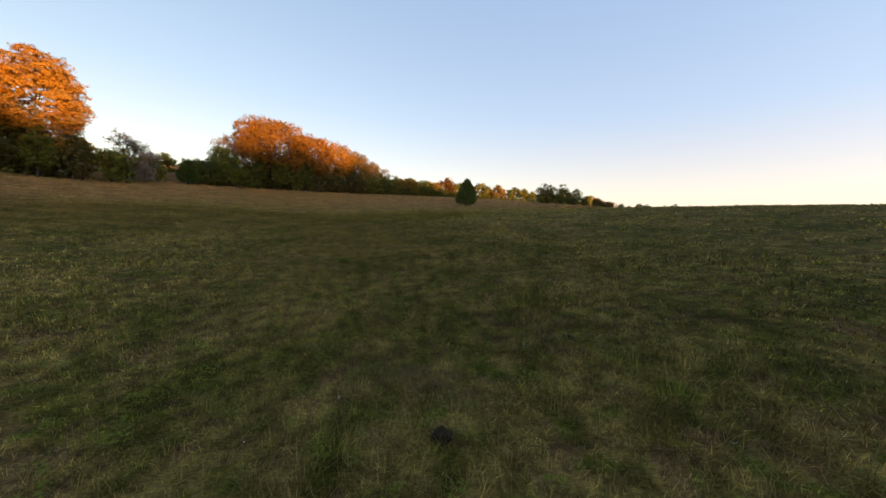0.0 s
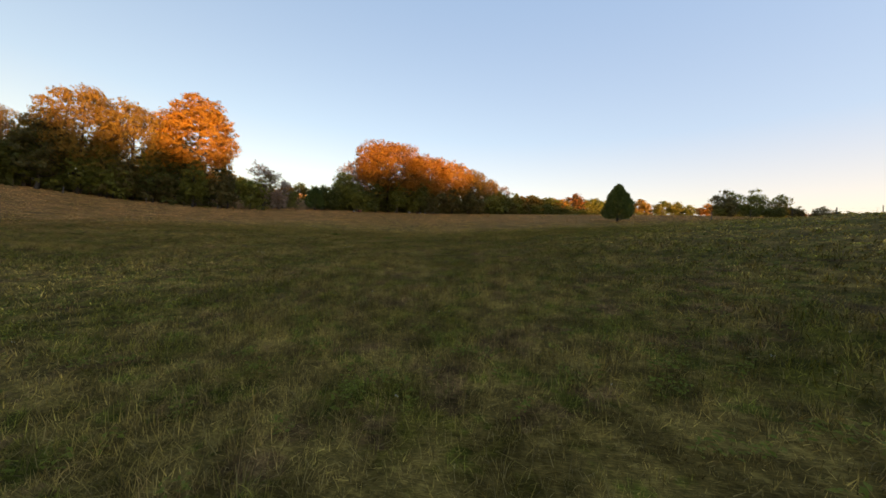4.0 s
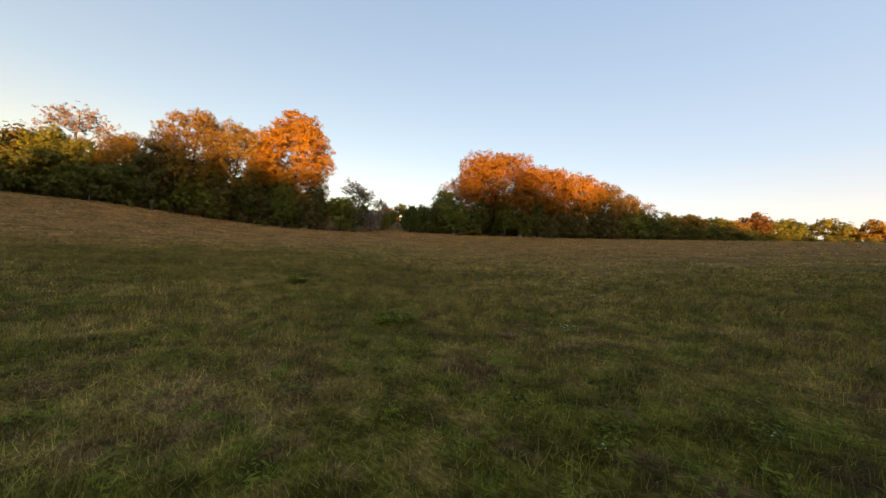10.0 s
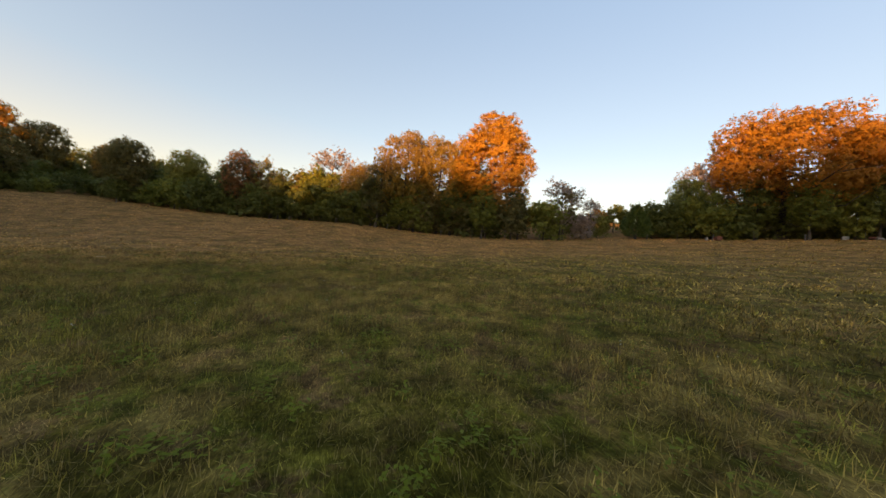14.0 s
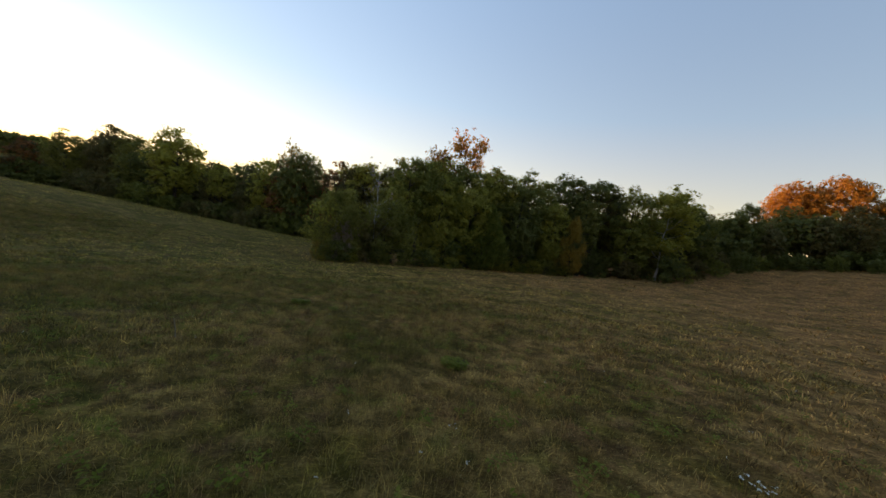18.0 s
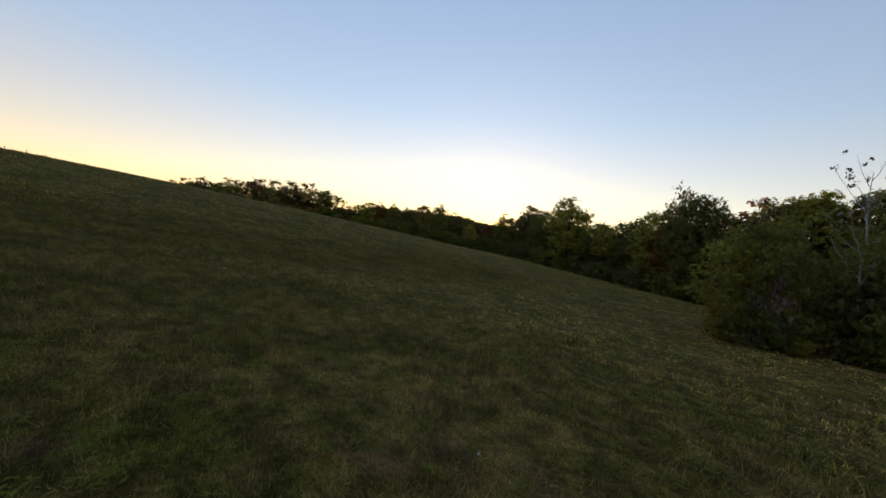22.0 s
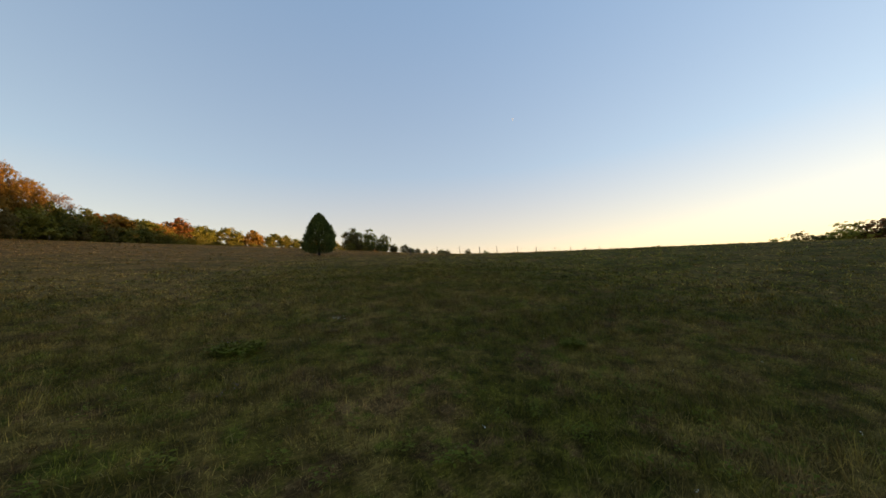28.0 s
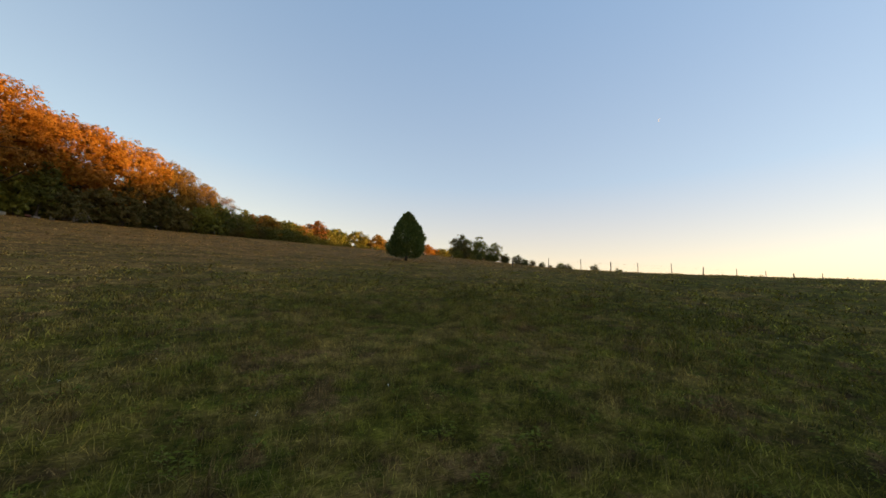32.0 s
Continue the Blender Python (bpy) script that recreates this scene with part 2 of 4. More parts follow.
TURF = make_ground_mat()
BLADE = make_blade_mat("grass_blade", 1.38, straw=0.24)
# drier, and brightened in colour to make up for the little light on upright blades
SWARD = make_blade_mat("brightened_dry_sward", 2.95, straw=0.55, vary=0.22, dry=0.5)
STALK = make_blade_mat("dry_stalk", 1.0, (0.26, 0.185, 0.085))
WEED = make_blade_mat("weed_leaf", 1.2, (0.118, 0.148, 0.014))
BARK = make_rough_mat("grey_brown_bark", (0.035, 0.027, 0.020), (0.095, 0.076, 0.058), 5.0, 0.95, 0.04)
PALE_BARK = make_rough_mat("pale_bark", (0.22, 0.20, 0.17), (0.42, 0.40, 0.36), 4.0, 0.9, 0.02)
DEAD_WOOD = make_rough_mat("weathered_dead_wood", (0.13, 0.098, 0.068), (0.29, 0.24, 0.18), 6.0, 0.95, 0.02)
LEAF = {
    "green": make_leaf_mat("leaf_green", (0.1248, 0.1402, 0.0226), (0.2376, 0.2257, 0.038)),
    "deep": make_leaf_mat("leaf_deep_green", (0.0896, 0.0986, 0.0202), (0.1546, 0.1546, 0.0314)),
    "lime": make_leaf_mat("leaf_yellow_green", (0.24, 0.222, 0.0312), (0.36, 0.318, 0.0456), (0.12, 0.126, 0.024), 0.35),
    "olive": make_leaf_mat("leaf_olive", (0.1495, 0.1495, 0.0263), (0.2512, 0.2213, 0.0419)),
    "brown": make_leaf_mat("leaf_brown_green", (0.1068, 0.0975, 0.0267), (0.1858, 0.137, 0.0395)),
    "yellow": make_leaf_mat("leaf_yellow", (0.27, 0.155, 0.024), (0.36, 0.23, 0.04), (0.10, 0.105, 0.03), 0.45),
    "gold": make_leaf_mat("leaf_gold", (0.29, 0.155, 0.024), (0.34, 0.205, 0.034), (0.16, 0.12, 0.035), 0.42),
    "orange": make_leaf_mat("leaf_orange", (0.37, 0.150, 0.022), (0.41, 0.195, 0.030), (0.22, 0.125, 0.030), 0.32),
    "maple": make_leaf_mat("leaf_maple_orange", (0.43, 0.185, 0.026), (0.48, 0.245, 0.038)),
    "red": make_leaf_mat("leaf_russet", (0.25, 0.088, 0.027), (0.31, 0.125, 0.035), (0.085, 0.075, 0.024), 0.5),
    "pink": make_leaf_mat("leaf_faded_pink", (0.30, 0.215, 0.160), (0.38, 0.285, 0.220)),
    "cedar": make_leaf_mat("cedar_spray", (0.062, 0.090, 0.020), (0.118, 0.148, 0.034), glow=0.2),
}


# ---- ground ----
HILL = (4.199, 3.427, 14.355, 13.706, -0.189, 8.614, -16.277, -8.04, -3.919, 12.74)
# the last, far hill is added to carry the woods that block the sun
KNOLLS = ((35, 28, 42, 2.835), (-3, 14, 24, -3.057), (-12, 64, 22, -0.97), (-46, 36, 20, 0.318), (-122, 52, 17, 1.5), (-104, -8, 18, -1.0), (600, -440, 150, 30.0))


def height(x, y):
    """Height of the pasture: a broad bowl between slopes, with low knolls and one added far hill."""
    x, y = np.asarray(x, float), np.asarray(y, float)
    u, v = np.tanh((x + 20) / 150), np.tanh((y - 40) / 150)
    a = HILL
    z = a[0] + a[1] * u + a[2] * v + a[3] * u * u + a[4] * u * v + a[5] * v * v + a[6] * u**3 + a[7] * u * u * v + a[8] * u * v * v + a[9] * v**3
    for kx, ky, wide, up in KNOLLS:
        z = z + up * np.exp(-((x - kx) ** 2 + (y - ky) ** 2) / (2 * wide * wide))
    z = z + 0.05 * np.sin(x * 0.9 + 1.3 * np.sin(y * 0.31)) * np.sin(y * 0.8 + 1.1 * np.sin(x * 0.37)) + 0.018 * np.sin(2.3 * x + 0.7 * y) * np.sin(2.9 * y - 1.1 * x)
    return z


def hgt(x, y):
    return float(height(x, y))


def mesh_np(name, verts, faces, mat, smooth=False):
    """A mesh from arrays; faces all have the same number of corners."""
    me = bpy.data.meshes.new(name)
    verts, faces = np.asarray(verts, np.float32), np.asarray(faces, np.int32)
    k = faces.shape[1]
    me.vertices.add(len(verts))
    me.vertices.foreach_set("co", verts.ravel())
    me.loops.add(faces.size)
    me.loops.foreach_set("vertex_index", faces.ravel())
    me.polygons.add(len(faces))
    me.polygons.foreach_set("loop_start", np.arange(0, faces.size, k, dtype=np.int32))
    me.update(calc_edges=True)
    if smooth:
        me.polygons.foreach_set("use_smooth", np.ones(len(faces), bool))
    me.materials.append(mat)
    return me


def axis(lo, hi, step, far, grow):
    mid = list(np.arange(lo, hi + step / 2, step))
    out, s, p = [], step, mid[-1]
    while p < far:
        s *= grow
        p += s
        out.append(p)
    back, s, p = [], step, mid[0]
    while p > -far:
        s *= grow
        p -= s
        back.append(p)
    return np.array(back[::-1] + mid + out)


gx, gy = axis(-62, 12, 0.5, 3800, 1.07), axis(-6, 68, 0.5, 3800, 1.07)
XX, YY = np.meshgrid(gx, gy)
nx, ny = len(gx), len(gy)
vv = np.stack([XX.ravel(), YY.ravel(), height(XX, YY).ravel()], 1)
ii = (np.arange(ny - 1)[:, None] * nx + np.arange(nx - 1)[None]).ravel()
ground = new("ground", mesh_np("ground", vv, np.stack([ii, ii + 1, ii + nx + 1, ii + nx], 1), TURF, True))
tagged(ground, "rolling cattle pasture of short mixed green and straw grass", "ground", kind="structure")


# ---- helpers for things ----
def part(name, me, parent, label=""):
    """Links a mesh as one part under a thing."""
    ob = new(name, me)
    ob.parent = parent
    return tagged(ob, label)


def unit(rng, n):
    v = rng.normal(size=(n, 3))
    return v / np.linalg.norm(v, axis=1)[:, None]


def tubes(lines, sides=6):
    """Tapered tubes along lines of (point, radius), as verts and quads."""
    V, F, base = [], [], 0
    for pts in lines:
        P = np.array([p for p, _ in pts], float)
        rad = np.array([r for _, r in pts])
        d = np.gradient(P, axis=0)
        d /= np.linalg.norm(d, axis=1)[:, None] + 1e-9
        ref = np.array([1.0, 0, 0]) if abs(d[0][0]) < 0.8 else np.array([0, 1.0, 0])
        a = np.cross(d, ref)
        a /= np.linalg.norm(a, axis=1)[:, None] + 1e-9
        b = np.cross(d, a)
        ang = np.arange(sides) * 2 * math.pi / sides
        ring = P[:, None] + rad[:, None, None] * (np.cos(ang)[None, :, None] * a[:, None] + np.sin(ang)[None, :, None] * b[:, None])
        V.append(ring.reshape(-1, 3))
        k, j = np.meshgrid(np.arange(len(P) - 1), np.arange(sides), indexing="ij")
        q = np.stack([k * sides + j, k * sides + (j + 1) % sides, (k + 1) * sides + (j + 1) % sides, (k + 1) * sides + j], -1).reshape(-1, 4)
        F.append(q + base)
        base += len(P) * sides
    return np.concatenate(V), np.concatenate(F)


def leaves(rng, P, size, out=None, long=1.35, wild=0.38):
    """One folded four-cornered leaf clump at each place; wild: how far it turns from the way out."""
    n = len(P)
    up = unit(rng, n)
    if out is not None:
        up = up * wild + out * 1.0
        up[:, 2] += 0.25
        up /= np.linalg.norm(up, axis=1)[:, None]
    t = np.cross(up, unit(rng, n))
    t /= np.linalg.norm(t, axis=1)[:, None] + 1e-9
    s = np.cross(up, t)
    sz = (size * rng.uniform(0.6, 1.35, n))[:, None]
    a, b = P - t * sz * long / 2, P + t * sz * long / 2
    c, d = P + s * sz * 0.42 + up * sz * 0.16, P - s * sz * 0.42 + up * sz * 0.16
    V = np.stack([a, c, b, d], 1).reshape(-1, 3)
    F = np.arange(n * 4).reshape(n, 4)
    return V, F


def sprays(rng, C, out, per, size, leaf):
    """Leafy twig ends: a flattened, ragged bunch of leaves at each place, with gaps between the bunches."""
    n = len(C) * per
    big = np.repeat(size * rng.uniform(0.55, 1.4, len(C)), per)
    o = unit(rng, n)
    off = o * (big * rng.uniform(0, 1, n) ** 0.6)[:, None] * np.array([1, 1, 0.85])
    way = np.repeat(out, per, 0) * 0.7 + o * 0.5
    return leaves(rng, np.repeat(C, per, 0) + off, leaf, way / np.linalg.norm(way, axis=1)[:, None], 1.35, 0.48)


def grow(rng, h, spread, trunk_r, limbs, bare=0.28, upright=0.5):
    """A trunk with limbs and side branches. Returns the tubes and the places where foliage sits."""
    lines, tips = [], []
    lean = rng.normal(0, 0.02 * h, 2)
    top = h * 0.86
    tp = [np.array([lean[0] * f * f + rng.normal(0, 0.006 * h), lean[1] * f * f + rng.normal(0, 0.006 * h), top * f - 0.3]) for f in np.linspace(0, 1, 9)]
    rr = [trunk_r * (1.5 if k == 0 else 1.0) * (1 - 0.85 * k / 8) for k in range(9)]
    lines.append(list(zip(tp, rr)))
    for i in range(limbs):
        f = bare + (0.97 - bare) * (i + rng.uniform(0, 0.8)) / limbs
        k = min(int(f * 8), 7)
        p = tp[k] + (tp[k + 1] - tp[k]) * (f * 8 - k)
        az = i * 2.4 + rng.normal(0, 0.4)
        wide = spread * (0.30 + 0.70 * math.sin(math.pi * min(1, (f - bare) / (1 - bare) * 0.8 + 0.25))) * rng.uniform(0.75, 1.05)
        rise = wide * (upright * (0.35 + 0.9 * f)) + rng.normal(0, 0.04 * h)
        end = p + np.array([math.cos(az) * wide, math.sin(az) * wide, rise])
        end[2] = min(end[2], h * 0.97)
        bow = np.array([0, 0, -0.10 * wide])
        seg = [p + (end - p) * s + bow * math.sin(math.pi * s) + rng.normal(0, 0.03 * wide, 3) * (0 < s < 1) for s in np.linspace(0, 1, 5)]
        r0 = trunk_r * (0.5 - 0.33 * f)
        lines.append([(q, r0 * (1 - 0.8 * s)) for q, s in zip(seg, np.linspace(0, 1, 5))])
        tips += [seg[3], end]
        for j in range(3):
            s = rng.uniform(0.4, 0.9)
            q = p + (end - p) * s
            side = unit(rng, 1)[0] * wide * 0.42
            side[2] = abs(side[2]) * 0.7
            lines.append([(q, r0 * 0.35), (q + side * 0.55 + rng.normal(0, 0.1, 3), r0 * 0.22), (q + side, r0 * 0.07)])
            tips.append(q + side)
    tips.append(tp[-1] + np.array([0, 0, h * 0.07]))
    return lines, np.array(tips)


def tree_meshes(name, seed, h, spread, leaf_n, leaf, clump, limbs=14, trunk_r=None, bare=0.28, upright=0.5, extra=25, low=0.2, bark=None, sides=6):
    rng = np.random.default_rng(seed)
    lines, tips = grow(rng, h, spread, trunk_r or h * 0.018, limbs, bare, upright)
    # further clumps between the tips, inside a rounded outline
    c = unit(rng, extra) * rng.uniform(0.35, 0.92, (extra, 1)) ** 0.6
    mid = h * (1 + low) / 2
    c = c * np.array([spread * 0.92, spread * 0.92, h * (1 - low) / 2 * 0.9]) + np.array([0, 0, mid])
    cen = np.concatenate([tips, c]) if extra else tips
    cen[:, 2] = np.clip(cen[:, 2], h * low * 0.8, h * 0.985)
    rad = clump * rng.uniform(0.6, 1.35, len(cen))
    share = rad**2 / (rad**2).sum()
    per = 8
    n = leaf_n // per
    which = rng.choice(len(cen), n, p=share)
    o = unit(rng, n)
    P = cen[which] + o * (rad[which] * rng.uniform(0.0, 1.0, n) ** 0.5)[:, None] * np.array([1, 1, 0.78])
    V, F = sprays(rng, P, o, per, leaf * 1.7, leaf * 1.1)
    return mesh_np(name + "_trunk", *tubes(lines, sides), bark or BARK, True), mesh_np(name + "_crown", V, F, LEAF["green"])


def lobed_meshes(name, seed, h, spread, low, lobes, leaf_n, leaf, limbs=16, trunk_r=None, bare=0.2, upright=0.5, size=(0.22, 0.38), top=0.5, loose=0.12, bark=None, sides=6):
    """A full crown of rounded leafy boughs over limbs; top moves the widest part up (more) or down (less)."""
    rng = np.random.default_rng(seed)
    lines = grow(rng, h, spread * 0.85, trunk_r or h * 0.018, limbs, bare, upright)[0]
    k = np.arange(lobes) + 0.5
    polar, az = np.arccos(1 - 1.86 * k / lobes), math.pi * (1 + 5**0.5) * k + rng.normal(0, 0.25, lobes)
    d = np.stack([np.cos(az) * np.sin(polar), np.sin(az) * np.sin(polar), np.cos(polar)], 1)
    mid, half = h * (low + (1 - low) * top), np.where(d[:, 2] > 0, h * (1 - low) * (1 - top), h * (1 - low) * top)
    rad = spread * rng.uniform(*size, lobes)
    reach = rng.uniform(0.66, 1.04, lobes)
    cen = np.stack([d[:, 0] * (spread - rad) * reach, d[:, 1] * (spread - rad) * reach, mid + d[:, 2] * (half - rad * 0.8) * reach], 1)
    per = 10
    n = leaf_n // per
    which = rng.choice(lobes, n, p=rad**2 / (rad**2).sum())
    o = unit(rng, n)
    o[:, 2] = np.where((o[:, 2] < -0.2) & (rng.uniform(0, 1, n) < 0.6), -o[:, 2], o[:, 2])
    a, b, w = o[:, 0] * 3.1 + which * 1.7, o[:, 1] * 3.3 + which * 2.3, o[:, 2] * 3.7 + which
    bumpy = 1 + 0.16 * np.sin(a * 1.6) * np.sin(b * 1.4 + 1) + 0.13 * np.sin(b * 2.9 + w) + 0.08 * np.sin(a * 4.1 + w * 3.3)
    P = cen[which] + o * (rad[which] * bumpy * (1 - loose * 1.6 + loose * 2.2 * rng.uniform(0, 1, n) ** 1.3))[:, None] * np.array([1, 1, 0.86])
    out = o * 0.75 + d[which] * 0.25
    V, F = sprays(rng, P, out / np.linalg.norm(out, axis=1)[:, None], per, leaf * 2.1, leaf * 1.15)
    return mesh_np(name + "_trunk", *tubes(lines, sides), bark or BARK, True), mesh_np(name + "_crown", V, F, LEAF["green"])


def cedar_meshes(name, seed, h, r, n, leaf):
    """A red cedar: a dense teardrop of upswept sprays with ragged edges and a short bare stem."""
    rng = np.random.default_rng(seed)
    f = rng.uniform(0, 1, n) ** 0.8
    prof = np.interp(f, (0, 0.06, 0.18, 0.45, 0.65, 0.82, 0.93, 1), (0.66, 0.90, 1.04, 0.90, 0.68, 0.42, 0.23, 0.03))
    az = rng.uniform(0, 2 * math.pi, n)
    lump = 1 + 0.10 * np.sin(az * 3 + f * 9) + 0.07 * np.sin(az * 7 - f * 23) + 0.05 * np.sin(az * 11 + f * 41)
    rad = r * prof * lump * rng.uniform(0.15, 1.0, n) ** 0.33
    P = np.stack([rad * np.cos(az), rad * np.sin(az), h * (0.07 + 0.92 * f)], 1)
    o = np.stack([np.cos(az), np.sin(az), np.full(n, 1.1)], 1)
    o += rng.normal(0, 0.35, (n, 3))
    o /= np.linalg.norm(o, axis=1)[:, None]
    s = np.cross(o, unit(rng, n))
    s /= np.linalg.norm(s, axis=1)[:, None]
    L = (leaf * rng.uniform(0.6, 1.4, n) * np.where(rng.uniform(0, 1, n) < 0.04, 2.0, 1.0))[:, None]
    V = np.stack([P - o * L * 0.4, P + s * L * 0.28, P + o * L * 0.85, P - s * L * 0.28], 1).reshape(-1, 3)
    lines = [[((0, 0, -0.2), h * 0.034), ((0.03, 0.02, h * 0.25), h * 0.022), ((0, 0.03, h * 0.9), h * 0.004)]]
    for k in range(12):
        a, z = k * 2.4, h * (0.13 + 0.05 * k)
        e = r * 0.7 * (1 - 0.05 * k)
        lines.append([((0, 0, z), h * 0.008), ((math.cos(a) * e * 0.5, math.sin(a) * e * 0.5, z + 0.05 * h), h * 0.005), ((math.cos(a) * e, math.sin(a) * e, z + 0.14 * h), h * 0.001)])
    return mesh_np(name + "_trunk", *tubes(lines, 6), BARK, True), mesh_np(name + "_crown", V, np.arange(4 * n).reshape(n, 4), LEAF["cedar"])


# shapes of trees: height and spread in metres as built
SHAPES = {}
for k in range(4):
    SHAPES["round%d" % k] = (20.0, lobed_meshes("round%d" % k, 11 + k, 20, 8.2, 0.08, 44, 25000, 0.26, 15, None, 0.16, 0.42, (0.20, 0.36), 0.52, 0.09))
    SHAPES["wood%d" % k] = (18.0, lobed_meshes("wood%d" % k, 15 + k, 18, 6.6, 0.06, 26, 3200, 0.56, 12, None, 0.16, 0.55, (0.24, 0.42), 0.5, 0.12, None, 4))
SHAPES["tall"] = (22.0, tree_meshes("tall", 32, 22, 5.2, 8500, 0.36, 1.9, 17, None, 0.16, 0.7, 40, 0.1))
for k in range(2):
    SHAPES["thin%d" % k] = (16.0, tree_meshes("thin%d" % k, 51 + k, 16, 4.6, 5200, 0.20, 1.35, 15, None, 0.25, 0.8, 8, 0.2))
for k in range(3):
    SHAPES["shrub%d" % k] = (8.0, tree_meshes("shrub%d" % k, 61 + k, 8, 4.0, 2800, 0.35, 1.45, 14, 0.13, 0.05, 0.6, 28, 0.02, None, 3))
for k in range(4):
    SHAPES["edge%d" % k] = (20.0, lobed_meshes("edge%d" % k, 41 + k, 20, 5.6, 0.05, 46, 9500, 0.31, 20, None, 0.14, 0.5, (0.20, 0.36), (0.42, 0.50, 0.38, 0.46)[k], 0.16))
    SHAPES["open%d" % k] = (20.0, lobed_meshes("open%d" % k, 45 + k, 20, 5.2, 0.24, 28, 11500, 0.215, 22, None, 0.28, 0.62, (0.20, 0.36), 0.55, 0.2))
for k in range(2):
    SHAPES["low%d" % k] = (5.0, tree_meshes("low%d" % k, 58 + k, 5, 3.6, 800, 0.46, 1.15, 9, 0.08, 0.02, 0.3, 30, -0.5, None, 3))
for k in range(2):
    SHAPES["scrub%d" % k] = (6.0, tree_meshes("scrub%d" % k, 161 + k, 6, 3.3, 2600, 0.24, 0.95, 14, 0.09, 0.04, 0.6, 26, -0.2, None, 3))
    SHAPES["grove%d" % k] = (9.0, lobed_meshes("grove%d" % k, 171 + k, 9, 4.4, -0.15, 30, 3000, 0.36, 12, 0.14, 0.04, 0.6, (0.22, 0.40), 0.42, 0.14, None, 4))
SHAPES["bush"] = (10.0, tree_meshes("bush", 66, 10, 5.2, 17000, 0.16, 1.35, 20, 0.14, 0.05, 0.7, 40, 0.03))
SHAPES["cedar0"] = (8.0, cedar_meshes("cedar0", 71, 8.0, 3.3, 16000, 0.28))
SHAPES["cedar1"] = (8.0, cedar_meshes("cedar1", 72, 8.0, 2.4, 10000, 0.26))
for k in range(2):
    SHAPES["far%d" % k] = (15.0, tree_meshes("far%d" % k, 81 + k, 15, 5.8, 2300, 0.68, 2.0, 10, None, 0.12, 0.5, 30, 0.03, None, 3))
SHAPES["oak"] = (30.0, lobed_meshes("oak", 91, 30, 14.2, 0.10, 80, 90000, 0.235, 26, 0.75, 0.13, 0.36, (0.15, 0.30), 0.52, 0.09))
SHAPES["maple"] = (30.0, lobed_meshes("maple", 92, 30, 8.0, 0.10, 84, 72000, 0.20, 26, 0.45, 0.14, 0.7, (0.17, 0.30), 0.50, 0.11))
for k in range(2):
    SHAPES["gold%d" % k] = (20.0, lobed_meshes("gold%d" % k, 191 + k, 20, 8.2, 0.08, 60, 44000, 0.165, 18, None, 0.16, 0.5, (0.17, 0.30), 0.54, 0.11))
for k in range(4):
    SHAPES["near%d" % k] = (20.0, lobed_meshes("near%d" % k, 41 + k, 20, 5.6, 0.03, 52, 21000, 0.21, 20, None, 0.14, 0.5, (0.18, 0.33), (0.42, 0.50, 0.38, 0.46)[k], 0.18))
SHAPES["birch"] = (22.0, tree_meshes("birch", 37, 22, 5.0, 17000, 0.24, 1.6, 20, 0.2, 0.2, 0.7, 40, 0.14, PALE_BARK))
SHAPES["bare"] = (14.0, tree_meshes("bare", 93, 14, 3.2, 260, 0.16, 0.8, 18, 0.11, 0.25, 1.0, 0, 0.2, PALE_BARK))

TREE_WORDS = {
    "green": "broadleaf tree with a dull green early autumn crown", "deep": "dark green broadleaf tree in deep shade", "olive": "olive and yellowing broadleaf tree", "lime": "light yellow green broadleaf tree",
    "brown": "broadleaf tree with brownish green leaves", "yellow": "tree with a yellow and green autumn crown", "gold": "tall tree with a golden orange autumn crown",
    "orange": "broad tree with a glowing orange autumn crown", "maple": "tall maple in full bright orange leaf", "red": "tree with a russet topped dark crown",
    "pink": "half bare tree with faded pinkish leaves", "cedar": "dense dark green red cedar",
}

SHRUB_WORDS = {"green": "dull green shrub", "deep": "dark green shrub in shade", "brown": "brownish green shrub", "olive": "olive green shrub", "yellow": "yellowing green shrub", "lime": "light yellow green shrub"}


def plant(shape, x, y, h, leaf, turn, wide=1.0, name="tree", label="", sink=0.0):
    """A tree of that shape, h metres high, rooted at x, y."""
    base, (trunk, crown) = SHAPES[shape]
    s = h / base
    root = new(name)
    root.matrix_world = pose(x, y, hgt(x, y) - sink, 0, 0, turn) @ Matrix.Diagonal((s * wide, s * wide, s, 1))
    kind = "shrub" if name == "shrub" else "tree"
    tagged(root, label or (TREE_WORDS[leaf] if name != "shrub" else SHRUB_WORDS[leaf]) + (" in a thicket" if kind == "shrub" else " at the edge"), kind, "trees round the pasture")
    part("trunk", trunk, root)
    c = part("crown", crown, root)
    c.material_slots[0].link = "OBJECT"
    c.material_slots[0].material = LEAF[leaf]
    return root


